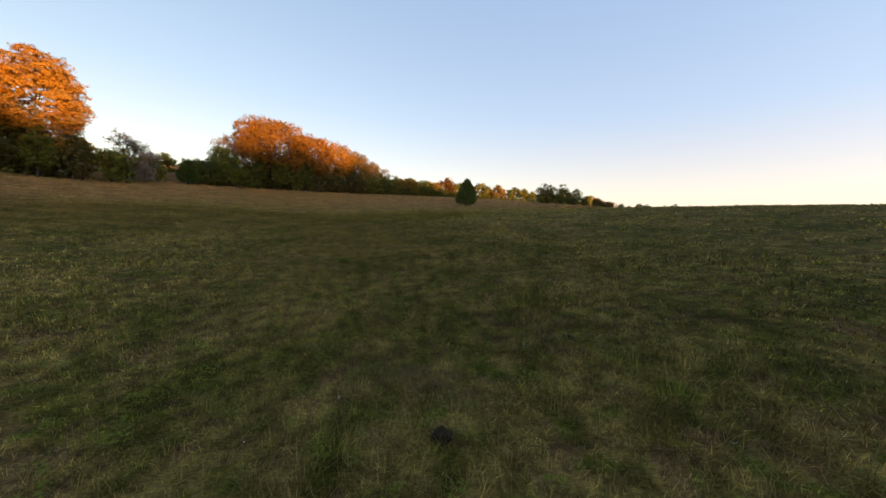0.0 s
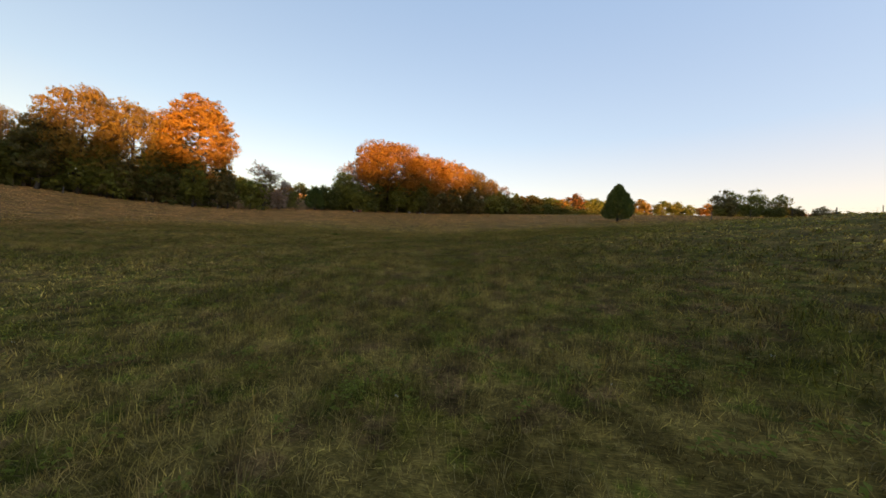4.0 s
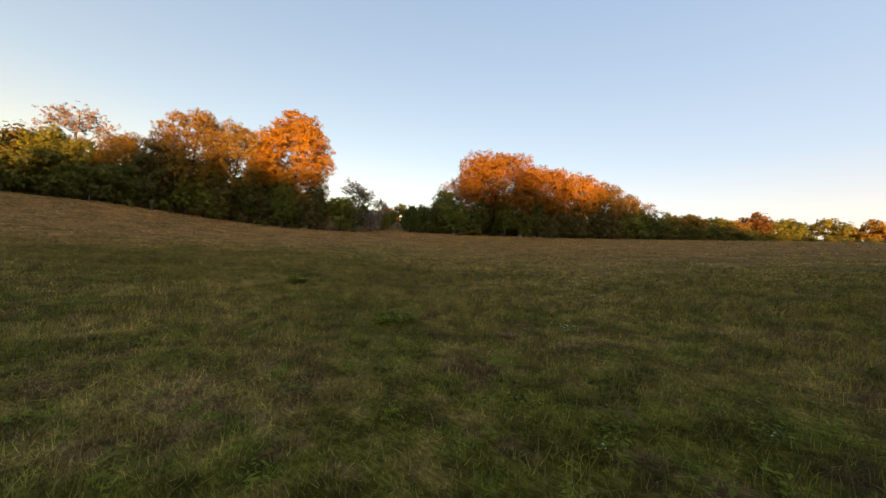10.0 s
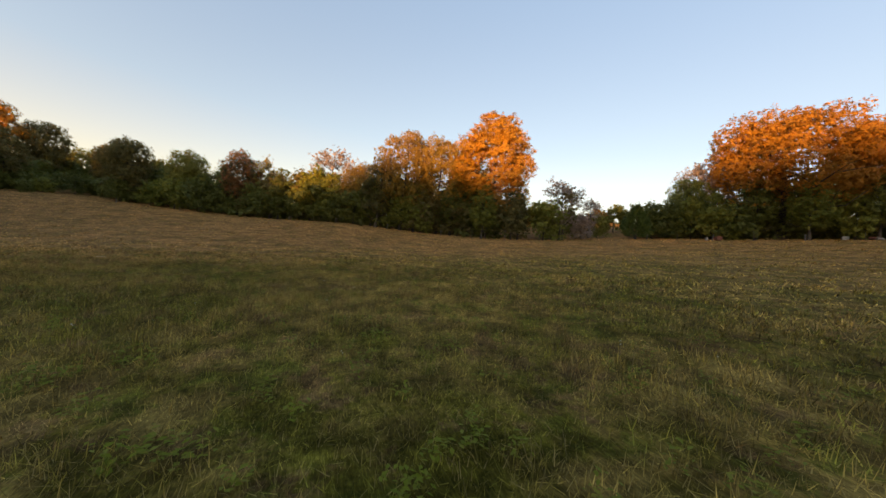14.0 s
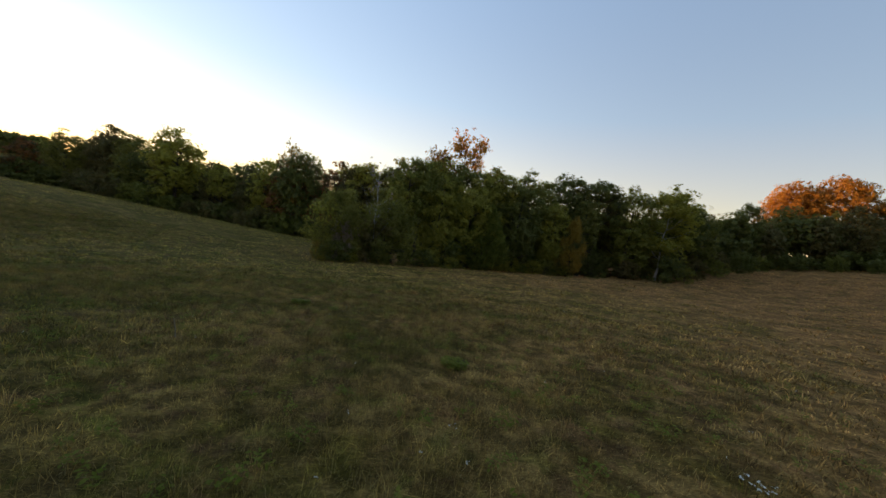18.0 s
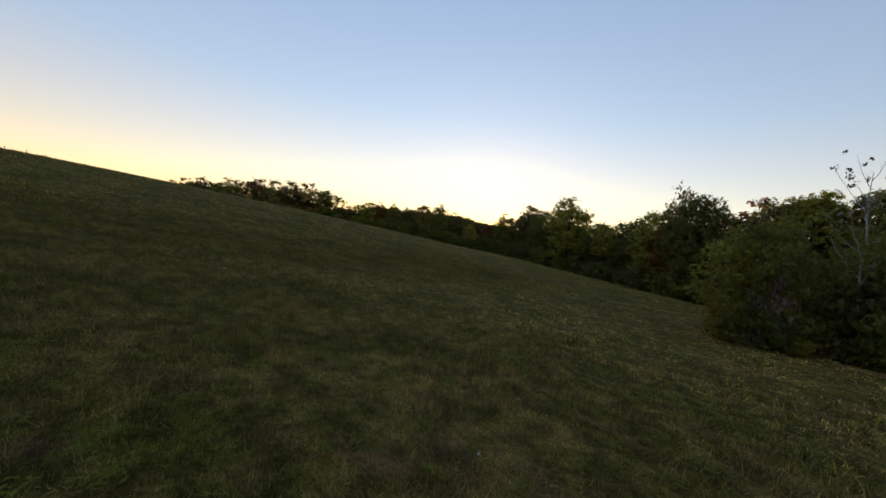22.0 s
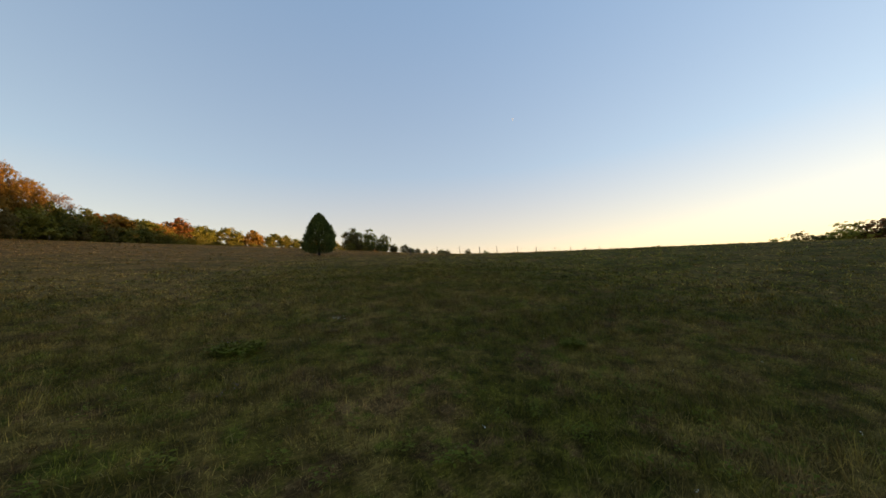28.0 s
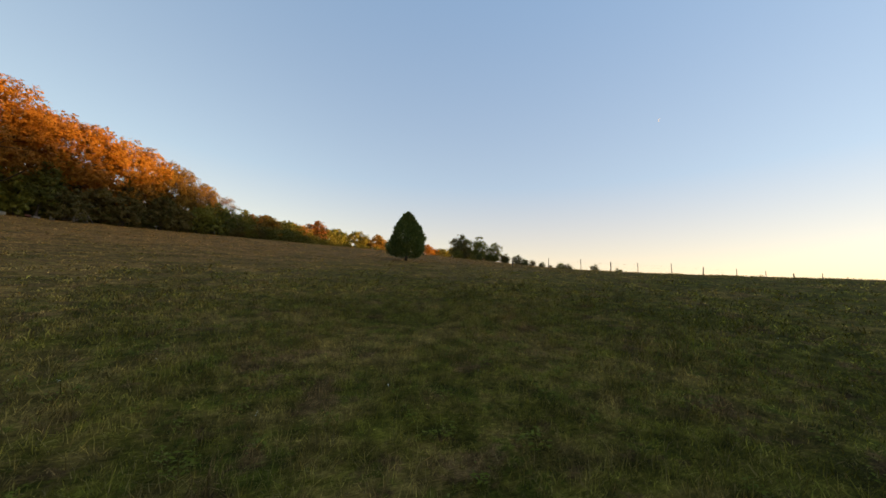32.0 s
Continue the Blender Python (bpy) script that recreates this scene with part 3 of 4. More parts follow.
# ---- trees, one by one where they stand out ----
# each: shape, x, y, height, leaf, width
WEST_TREES = [
    ("maple", -104.3, 87.6, 31.4, "maple", 1.42), ("edge2", -100, 92, 12.5, "deep", 1.2), ("edge3", -99, 84, 13.0, "green", 1.1), ("edge1", -108, 86, 17.0, "brown", 1.25), ("edge0", -105, 83, 13.0, "deep", 1.1),
    ("gold0", -115.5, 67.8, 27.6, "gold", 0.85), ("gold1", -111.5, 76.5, 26.6, "gold", 0.9), ("gold1", -127, 57, 18.5, "gold", 0.85), ("tall", -135, 45, 18.0, "green", 1.0), ("thin0", -141, 50, 25.5, "pink", 1.15), ("edge0", -118, 62, 19.0, "brown", 1.1),
    ("round3", -150, 23, 20.5, "red", 0.85), ("thin1", -146, 31, 19.0, "yellow", 0.9), ("round0", -158, 6, 19.5, "olive", 0.9), ("round1", -160, -11, 21.0, "brown", 0.9),
]
SOUTH_WEST_TREES = [
    ("round2", -186, -64, 31.0, "orange", 1.0), ("round0", -200, -34, 21.0, "brown", 0.9), ("round3", -178, -72, 29.5, "orange", 0.9), ("round1", -196, -52, 25.0, "brown", 0.9), ("near2", -137, -48, 20.5, "deep", 0.9),
    ("birch", -95, -25, 21.8, "lime", 1.25), ("near0", -88, -26, 20.5, "green", 1.1), ("open2", -103, -29, 18.0, "deep", 1.2), ("near3", -111, -33, 16.5, "olive", 1.0), ("open1", -77, -24, 16.5, "olive", 1.0),
    ("near2", -69, -21, 15.0, "lime", 0.95), ("cedar1", -72.5, -19, 11.5, "yellow", 0.75), ("near0", -61, -18, 18.0, "deep", 1.0), ("open0", -81, -28, 22.5, "deep", 1.25), ("open3", -74, -29, 22.5, "deep", 1.2),
    ("open1", -85, -31, 20.0, "brown", 1.1), ("near1", -65, -25, 21.0, "green", 1.1),
]
SOUTHERN_TREES = [
    ("cedar1", -54.5, -14.5, 11.5, "green", 1.2), ("near1", -51.5, -14, 15.5, "lime", 0.95), ("near2", -50, -21, 20.5, "green", 1.2), ("near3", -46, -19, 20.0, "lime", 1.1), ("thin0", -50, -24, 28.3, "orange", 0.8),
    ("thin1", -46, -24, 22.8, "red", 0.7), ("open0", -57, -20, 20.5, "lime", 1.0), ("near0", -55, -21, 18.5, "lime", 1.1), ("open2", -43, -14, 18.5, "olive", 0.9), ("bush", -32.6, -1.0, 9.6, "olive", 0.72), ("thin1", -31.2, -0.2, 8.6, "lime", 1.05), ("scrub1", -31.4, 0.9, 2.8, "yellow", 0.8), ("shrub2", -33.6, -0.9, 5.5, "pink", 0.55),
    ("grove1", -31.5, 0.1, 4.2, "lime", 0.75), ("grove0", -34.0, -1.6, 4.0, "olive", 1.1), ("grove1", -38.0, -3.6, 3.6, "deep", 1.1), ("bush", -38.5, -5.0, 9.5, "olive", 0.9), ("shrub1", -36.5, -4.5, 7.0, "brown", 0.9),
    ("bare", -37, -4, 15.2, "pink", 0.8), ("open3", -41, -11, 17.5, "green", 1.0), ("near1", -39.5, -8.5, 12.5, "lime", 0.9), ("near0", -46, -12, 14.0, "lime", 1.0), ("round0", -24, -60, 25.0, "brown", 0.75),
    ("round3", -8, -59, 24.5, "deep", 0.8), ("thin1", -6, -60, 27.5, "gold", 0.6),
]
NORTH_WEST_TREES = [
    ("oak", -74, 146, 30.7, "orange", 1.22), ("round1", -62, 158, 26.5, "orange", 1.1), ("round2", -53, 168, 24.5, "maple", 1.0), ("round0", -45, 175, 21.5, "gold", 0.9), ("round3", -39, 182, 17.0, "gold", 0.9),
    ("thin0", -33, 189, 15.0, "pink", 1.0), ("thin0", -94.0, 102.5, 13.4, "brown", 1.25), ("thin1", -93, 101, 15.0, "pink", 1.15), ("thin0", -97, 113, 11.0, "pink", 1.0), ("shrub2", -94, 108, 6.0, "pink", 0.9),
    ("round0", -86.5, 133, 16.0, "green", 0.8), ("thin1", -91, 141, 21.0, "pink", 1.0), ("open1", -85.5, 143, 21.0, "pink", 1.0), ("cedar1", -90, 121, 8.5, "cedar", 1.3), ("shrub0", -99.5, 107.5, 7.0, "deep", 1.0), ("shrub2", -96, 115, 6.0, "olive", 1.0),
    ("shrub1", -30, 188, 6.5, "brown", 1.3), ("shrub0", -27, 190, 5.5, "olive", 1.4), ("shrub2", -23, 196, 5.5, "brown", 1.4), ("shrub1", -19, 202, 5.5, "olive", 1.4), ("far0", -25, 197, 10.0, "orange", 1.0),
    ("far1", -22, 204, 10.0, "gold", 1.1), ("far0", -27, 194, 11.0, "olive", 0.9),
]
# low trees; those before the orange oaks are added for the shade on their lower crowns
UNDERSTOREY_AND_SHADE = [
    ("edge1", -75, 139, 13.5, "deep", 1.2), ("edge3", -68, 143, 14.0, "green", 1.25), ("edge0", -61, 150.5, 13.0, "deep", 1.1), ("edge2", -51, 163, 11.5, "brown", 1.2), ("edge1", -45, 170.5, 10.0, "deep", 1.2),
    ("edge0", -81, 134, 12.0, "green", 1.0), ("edge2", -113, 71, 13.5, "green", 1.15), ("edge0", -107, 79, 13.0, "deep", 1.15), ("edge3", -100.5, 85.5, 12.0, "deep", 1.1), ("edge1", -121, 61, 15.0, "deep", 1.1),
    ("edge2", -129, 50, 15.0, "green", 1.0), ("edge3", -138, 36, 15.5, "deep", 1.0), ("edge0", -96.5, 92, 11.0, "brown", 0.9),
]
rng = np.random.default_rng(5)
for shape, x, y, h, leaf, wide in WEST_TREES + SOUTH_WEST_TREES + SOUTHERN_TREES + NORTH_WEST_TREES + UNDERSTOREY_AND_SHADE:
    plant(shape, x, y, h, leaf, rng.uniform(0, 360), wide)
plant("cedar0", 6.8, 100.1, 7.9, "cedar", 40, 0.90, "cedar_tree", "lone dense dark green red cedar standing in the pasture")


def along(line, step, jitter, seed):
    """Places along a line of points, a step apart, with some scatter."""
    r = np.random.default_rng(seed)
    out = []
    for (ax, ay), (bx, by) in zip(line, line[1:]):
        n = max(1, round(math.hypot(bx - ax, by - ay) / step))
        for k in range(n):
            f = (k + 0.5) / n
            out.append((ax + (bx - ax) * f + r.normal(0, jitter), ay + (by - ay) * f + r.normal(0, jitter), r))
    return out


def row(line, step, jitter, seed, shapes, leafs, lo, hi, wide=1.0, name="tree"):
    for x, y, r in along(line, step, jitter, seed):
        plant(shapes[r.integers(len(shapes))], x, y, r.uniform(lo, hi), leafs[r.integers(len(leafs))], r.uniform(0, 360), wide * r.uniform(0.9, 1.2), name)


WOOD = ["wood0", "wood1", "wood2", "wood3"]
SHRUB, FAR = ["shrub0", "shrub1", "shrub2"], ["far0", "far1"]
# western edge: thicket in front, woods behind
row([(-158, -12), (-147, 22), (-133, 44), (-114, 69), (-99, 87), (-93, 100)], 6.5, 1.2, 101, SHRUB, ["green", "deep", "brown", "deep"], 7.0, 11.0, 1.05, "shrub")
row([(-164, 0), (-143, 40), (-122, 70), (-109, 88)], 8, 2.0, 102, WOOD, ["deep", "brown", "green"], 12, 16, 1.0)
row([(-176, -10), (-160, 35), (-136, 72)], 11, 2.5, 103, WOOD, ["deep", "green", "brown"], 14, 18, 1.1)
# north-western woods
row([(-92, 124), (-86, 131), (-76, 137)], 4.5, 0.8, 104, SHRUB, ["deep", "green"], 8, 11, 1.0, "shrub")
row([(-66, 146), (-54, 160), (-44, 171), (-34, 184), (-28, 192)], 6.5, 1.0, 105, SHRUB, ["deep", "brown", "green"], 7.5, 11.0, 1.0, "shrub")
row([(-84, 146), (-70, 160), (-52, 178)], 11, 2, 106, WOOD, ["deep", "green", "orange"], 14, 18, 1.0)
row([(-90, 140), (-74, 158), (-56, 176), (-38, 198)], 8.0, 1.2, 119, SHRUB, ["deep", "brown"], 7, 9.5, 1.4, "shrub")
row([(-132, 112), (-112, 132), (-100, 152)], 7.0, 1.5, 120, FAR, ["olive", "brown", "orange", "pink"], 7, 10, 1.2)
# south-western woods
row([(-168, -28), (-140, -42), (-116, -34), (-97, -20), (-84, -23), (-68, -21), (-52, -15), (-44, -8)], 8.0, 1.0, 107, ["scrub0", "scrub1"], ["deep", "green", "deep", "brown"], 3.0, 6.0, 1.0, "shrub")
row([(-31.5, 0.6), (-34, 0.2), (-38, -3.0), (-44, -7.5), (-52, -13.2), (-62, -17.5), (-72, -19.0)], 2.4, 0.7, 143, ["scrub0", "scrub1"], ["lime", "green", "olive", "deep"], 1.4, 3.2, 1.2, "shrub")
row([(-172, -40), (-140, -52), (-112, -40), (-86, -34), (-60, -30)], 7.0, 1.5, 108, WOOD + ["edge1", "open2"], ["deep", "brown", "deep"], 13, 18.5, 1.1)
row([(-185, -62), (-130, -66), (-80, -48), (-40, -30)], 9.0, 2.0, 109, WOOD, ["deep", "brown"], 13, 18, 1.15)
row([(-222, -70), (-214, -40), (-200, -14), (-182, 0)], 8.0, 2.0, 141, WOOD, ["deep", "brown", "olive"], 13, 18, 1.15)
row([(-216, -66), (-208, -38), (-194, -16), (-172, -30)], 5.0, 1.0, 142, ["scrub0", "scrub1"], ["deep", "brown"], 5, 8, 1.4, "shrub")
# southern and south-eastern woods
# autumn variety; lime and red leaves also imitate crowns lit from behind
row([(-46, -48), (-24, -62), (-8, -62), (7, -66), (30, -74), (50, -83), (72, -92)], 7.0, 1.5, 110, ["edge0", "edge1", "edge2", "edge3", "open0", "open2"], ["deep", "brown", "lime", "olive", "red"], 17.5, 27.0, 1.1)
row([(-50, -42), (-24, -55), (-8, -54), (30, -67), (72, -84), (90, -80), (112, -64)], 7.0, 1.2, 111, ["scrub0", "scrub1"], ["deep", "brown", "green"], 4.0, 8.0, 1.15, "shrub")
row([(-30, -76), (10, -82), (50, -98), (85, -104)], 10, 2.5, 112, WOOD, ["deep", "brown"], 18, 22, 1.1)
EAST = [(70, -92, 24.5), (81, -87, 20), (90, -83, 14.5), (98, -79, 13.0), (105, -75, 17.2), (112, -68, 20), (118, -62, 19.0), (124, -56, 15.8), (130, -50, 16.4), (136, -44, 15.8), (141, -38, 15.6), (146, -29, 12.2), (150, -20, 18), (154, -12, 20.5), (158, -4, 19.0),
        (162, 6, 18.5), (164, 15, 17.5), (167, 25, 15.5), (169, 35, 13.0), (170, 42, 11.5), (171, 48, 9.0), (172, 54, 7.0)]
# mixed autumn leaves, the brighter ones standing in for backlit edges too
for k, (x, y, h) in enumerate(EAST):
    plant("near%d" % (k % 4) if k < 10 else "grove%d" % (k % 2), x, y, h + 0.8 if k < 10 else h - 0.6, ["brown", "olive", "red", "lime", "brown", "green", "yellow"][k % 7], 67 * k, 1.15 if k < 10 else 1.35)
row([(88, -92), (120, -70), (150, -42), (168, -4), (180, 40)], 6, 2.0, 113, FAR + ["grove0", "grove1"], ["olive", "brown", "green"], 9, 12, 1.4)
row([(-40, -62), (0, -72), (40, -90), (80, -100), (110, -84), (140, -58)], 9.0, 1.5, 118, SHRUB, ["deep", "brown"], 7, 9, 1.5, "shrub")
row([(94, -74), (128, -46), (147, -22), (158, 10), (166, 40)], 4.0, 1.5, 114, ["grove0", "grove1", "shrub0", "shrub1"], ["olive", "brown", "green"], 5.5, 9.0, 1.3, "shrub")
# northern hedgerow and woods beyond the rise
row([(-24, 205), (-14, 222), (0, 247)], 7.0, 1.5, 115, FAR, ["green", "orange", "gold", "pink", "orange", "olive"], 8.5, 12.0, 1.25)
row([(0, 247), (20, 284), (50, 293), (84, 300), (112, 300), (150, 300)], 8.0, 2.0, 117, FAR, ["orange", "green", "gold", "olive", "deep", "brown", "red", "olive"], 12.5, 17.0, 1.1)
row([(-26, 196), (-8, 226), (14, 262), (50, 280), (90, 286), (140, 282)], 7.0, 1.5, 116, SHRUB, ["deep", "green", "olive", "brown"], 4, 6, 1.2, "shrub")
for x, y, h, leaf in ((47, 160, 9.0, "brown"), (52, 166, 8.8, "green"), (57, 163, 9.4, "green"), (62, 160, 7.6, "olive")):
    plant("grove%d" % (x % 2), x, y, h, leaf, x * 31, 1.0)
row([(44, 158), (66, 158), (76, 155)], 2.6, 0.9, 121, ["grove0", "grove1"], ["brown", "olive", "deep"], 2.0, 4.2, 1.3, "shrub")
row([(76, 155), (92, 149)], 3.4, 1.0, 122, ["grove0", "grove1"], ["brown", "olive", "deep"], 1.4, 3.0, 1.5, "shrub")
row([(96, 147), (112, 141)], 9.0, 1.0, 123, ["grove0", "grove1"], ["brown", "deep"], 2.0, 4.0, 1.2, "shrub")


# low scrub that closes the foot of the woods
def undergrowth(lines, label):
    """Low tangled scrub along lines of (points, step, scatter, seed, least, most height), as one mass."""
    V, F, base = [], [], 0
    for line, step, jitter, seed, lo, hi in lines:
        for x, y, r in along(line, step, jitter, seed):
            me = SHAPES["low%d" % r.integers(2)][1][1]
            v = np.empty(len(me.vertices) * 3, np.float32)
            me.vertices.foreach_get("co", v)
            h, a = r.uniform(lo, hi) / 5.0, r.uniform(0, 2 * math.pi)
            v = v.reshape(-1, 3) * np.array([h * 1.35, h * 1.35, h])
            v = np.stack([v[:, 0] * math.cos(a) - v[:, 1] * math.sin(a) + x, v[:, 0] * math.sin(a) + v[:, 1] * math.cos(a) + y, v[:, 2] + hgt(x, y)], 1)
            V.append(v)
            F.append(np.arange(len(v)).reshape(-1, 4) + base)
            base += len(v)
    tagged(new("undergrowth", mesh_np("undergrowth", np.concatenate(V), np.concatenate(F), LEAF["deep"])), label, "undergrowth", kind="stuff")


undergrowth((
    ([(-30, 190), (-14, 218), (0, 245), (20, 280), (50, 288), (90, 294), (150, 294)], 5.0, 1.0, 131, 3.5, 5.5),
    ([(-92, 128), (-80, 140), (-62, 156), (-46, 174), (-30, 192)], 4.5, 0.8, 132, 4.0, 6.0),
    ([(-88, 136), (-76, 147), (-60, 162), (-44, 180), (-28, 198), (-14, 222)], 3.4, 0.5, 136, 3.0, 4.5),
), "dark tangled undergrowth at the foot of the northern woods")
undergrowth((
    ([(-170, -34), (-142, -48), (-114, -40), (-94, -30), (-60, -25), (-46, -16)], 4.5, 0.8, 133, 3.5, 5.5),
    ([(-50, -46), (-24, -58), (-8, -58), (30, -70), (72, -88), (112, -68), (147, -26), (166, 40)], 5.0, 0.8, 134, 4.0, 6.0),
    ([(-178, -24), (-166, -6), (-152, 24), (-138, 46), (-118, 72), (-104, 90)], 4.5, 0.8, 135, 5.0, 8.0),
    ([(-165, -42), (-185, -54), (-205, -46), (-216, -20)], 4.0, 0.8, 137, 8.0, 11.0),
), "dark tangled undergrowth closing the foot of the woods")


# added wooded ridge, mostly hidden, that keeps the low sun off the pasture
rng = np.random.default_rng(91)
V, F, base = [], [], 0
for k in range(150):
    az = radians(112 + 40 * (k + rng.uniform(0, 1)) / 150)
    dist = rng.uniform(660, 740)
    x, y = -30 + dist * math.sin(az), 35 + dist * math.cos(az)
    # tops chosen by bearing to set where sunlight starts on the western trees
    top = np.interp(math.degrees(az), (112, 127, 129, 132.5, 134, 135.2, 135.7, 136.3, 138.0, 138.8, 144, 152), (47, 48, 45, 37, 38, 40, 38, 27, 27, 44, 44, 32)) - rng.uniform(0, 3.5)
    low = hgt(x, y)
    P = unit(rng, 260) * rng.uniform(0.5, 1.0, (260, 1)) * np.array([11, 11, (top - low) / 2]) + np.array([x, y, (top + low) / 2])
    v, f = leaves(rng, P, 3.6)
    V.append(v)
    F.append(f + base)
    base += len(v)
tagged(new("far_woods", mesh_np("far_woods", np.concatenate(V), np.concatenate(F), LEAF["deep"])), "added wooded ridge that blocks the low sun behind the trees", "woods", kind="stuff")


# ---- grass, weeds and stalks along the stretch of pasture that is seen close by ----
STRETCH = ((0, 0), (-1, 8), (-3, 17), (-8, 30), (-12, 39), (-17, 45), (-24, 50), (-33, 50), (-39, 48), (-42, 43), (-42, 37), (-41, 32), (-37, 30), (-32, 30), (-27, 33), (-21, 39), (-15, 44), (-10, 49), (-7, 56))


def away(P):
    """Distance of places from the stretch."""
    best = np.full(len(P), 1e9)
    for a, b in zip(STRETCH, STRETCH[1:]):
        a, b = np.array(a, float), np.array(b, float)
        t = np.clip(((P - a) @ (b - a)) / ((b - a) @ (b - a)), 0, 1)
        best = np.minimum(best, np.linalg.norm(P - a - t[:, None] * (b - a), axis=1))
    return best


def scatter(rng, per_m2, lo, hi):
    box = (-75.0, 30.0, -14.0, 84.0) if hi < 31 else (-200.0, 150.0, -80.0, 230.0)
    n = int(per_m2 * (box[1] - box[0]) * (box[3] - box[2]))
    P = np.stack([rng.uniform(box[0], box[1], n), rng.uniform(box[2], box[3], n)], 1)
    d = away(P)
    soft = d * np.clip(1 + 0.14 * rng.normal(size=n), 0.6, 1.4)
    k = (soft >= lo) & (soft < hi)
    return P[k], d[k]


def lush(P):
    """Uneven growth: 0 grazed short, 1 rank tussocks."""
    x, y = P[:, 0], P[:, 1]
    s = np.sin(x * 0.83 + 1.7 * np.sin(y * 0.41)) * np.sin(y * 0.71 + 1.9 * np.sin(x * 0.33)) + 0.6 * np.sin(2.6 * x + y * 1.1) * np.sin(2.2 * y - x * 0.9)
    s = s + 0.75 * np.sin(6.9 * x + 1.5 * np.sin(y * 2.3)) * np.sin(6.1 * y + 1.7 * np.sin(x * 2.7))
    return np.clip(0.48 + 0.40 * s, 0, 1)


def blades(rng, P, d, per, tall, wide, bend=0.75, spread=0.07):
    """Tufts of bent, tapered blades at places P."""
    n = len(P) * per
    g = np.repeat(lush(P), per) * rng.uniform(0.5, 1.3, n)
    D = np.repeat(d, per)
    az = rng.uniform(0, 2 * math.pi, n)
    off = np.abs(rng.normal(0, spread, n)) * (1 + np.minimum(D, 30.0) * 0.06)
    base = np.repeat(P, per, 0) + np.stack([np.cos(az), np.sin(az)], 1) * off[:, None]
    az2 = az + rng.normal(0, 0.9, n)
    o = np.stack([np.cos(az2), np.sin(az2)], 1)
    h = tall * (0.25 + 1.6 * g**1.5)
    run = h * np.abs(rng.normal(bend, 0.35, n))
    w = wide * rng.uniform(0.6, 1.3, n) * (1 + np.minimum(D, 30.0) / 9.0)
    s = np.stack([-o[:, 1], o[:, 0]], 1) * (w / 2)[:, None]
    z = height(base[:, 0], base[:, 1]) - 0.01
    col = lambda q, zz: np.concatenate([q, zz[:, None]], 1)
    mid = base + o * (run * 0.38)[:, None]
    tip = base + o * run[:, None]
    V = np.stack([col(base, z), col(mid + s * 0.8, z + h * 0.58), col(tip, z + h * rng.uniform(0.7, 1.0, n)), col(mid - s * 0.8, z + h * 0.58)], 1).reshape(-1, 3)
    k = np.arange(n)[:, None] * 4
    F = np.concatenate([k + np.array([[0, 1, 3]]), k + np.array([[1, 2, 3]])])
    return V, F


def stuff(name, pieces, mat, label, category):
    V, F, base = [], [], 0
    for v, f in pieces:
        V.append(v)
        F.append(f + base)
        base += len(v)
    return tagged(new(name, mesh_np(name, np.concatenate(V), np.concatenate(F), mat)), label, category, kind="stuff")


def straws(rng, P, d, long, wide):
    """Short single blades and straws that lie and stand every way."""
    n = len(P)
    az = rng.uniform(0, 2 * math.pi, n)
    tilt = np.abs(rng.normal(0.85, 0.4, n)).clip(0.05, 1.3)
    ln = long * rng.uniform(0.5, 1.4, n) * (0.5 + 1.0 * lush(P))
    o = np.stack([np.cos(az) * np.cos(tilt), np.sin(az) * np.cos(tilt), np.sin(tilt)], 1)
    B = np.concatenate([P, (height(P[:, 0], P[:, 1]) + rng.uniform(0.0, 0.035, n))[:, None]], 1)
    s = np.stack([-np.sin(az), np.cos(az), rng.normal(0, 0.5, n)], 1) * (wide * rng.uniform(0.6, 1.3, n) * (1 + d / 8) / 2)[:, None]
    V = np.stack([B - s, B + s, B + o * ln[:, None]], 1).reshape(-1, 3)
    return V, np.arange(3 * n).reshape(n, 3)


rng = np.random.default_rng(21)
pieces = []
for per_m2, lo, hi, per, tall, wide in ((16, 0, 3.6, 8, 0.13, 0.0055), (18, 3.6, 7.5, 6, 0.105, 0.008)):
    P, d = scatter(rng, per_m2, lo, hi)
    pieces.append(blades(rng, P, d, per, tall, wide))
for per_m2, lo, hi, long, wide in ((680, 0, 3.6, 0.125, 0.0052), (190, 3.6, 7.5, 0.12, 0.0085), (45, 7.5, 13, 0.13, 0.014)):
    P, d = scatter(rng, per_m2, lo, hi)
    pieces.append(straws(rng, P, d, long, wide))
for per_m2, lo, hi, per, tall, wide in ((1.3, 0, 5.0, 26, 0.19, 0.006), (0.7, 5.0, 12, 22, 0.19, 0.010)):
    P, d = scatter(rng, per_m2, lo, hi)
    pieces.append(blades(rng, P, d, per, tall, wide, 0.6, 0.06))
far = []
for per_m2, lo, hi, per, tall, wide in ((10, 7.5, 13, 5, 0.10, 0.012), (4.2, 13, 24, 4, 0.10, 0.02), (2.0, 24, 60, 4, 0.10, 0.019), (0.9, 60, 130, 3, 0.15, 0.030)):
    P, d = scatter(rng, per_m2, lo, hi)
    far.append(blades(rng, P, d, per, tall, wide * 1.25, 1.2))
stuff("sward", far, SWARD, "half dry pasture sward across the slopes", "grass")
stuff("grass", pieces, BLADE, "short mixed pasture grass in green and straw tufts", "grass")

P, d = scatter(rng, 1.5, 0, 16)
stalks = [blades(rng, P, d, 3, 0.24, 0.004, 0.6, 0.10)]
P, d = scatter(rng, 0.10, 0, 30)
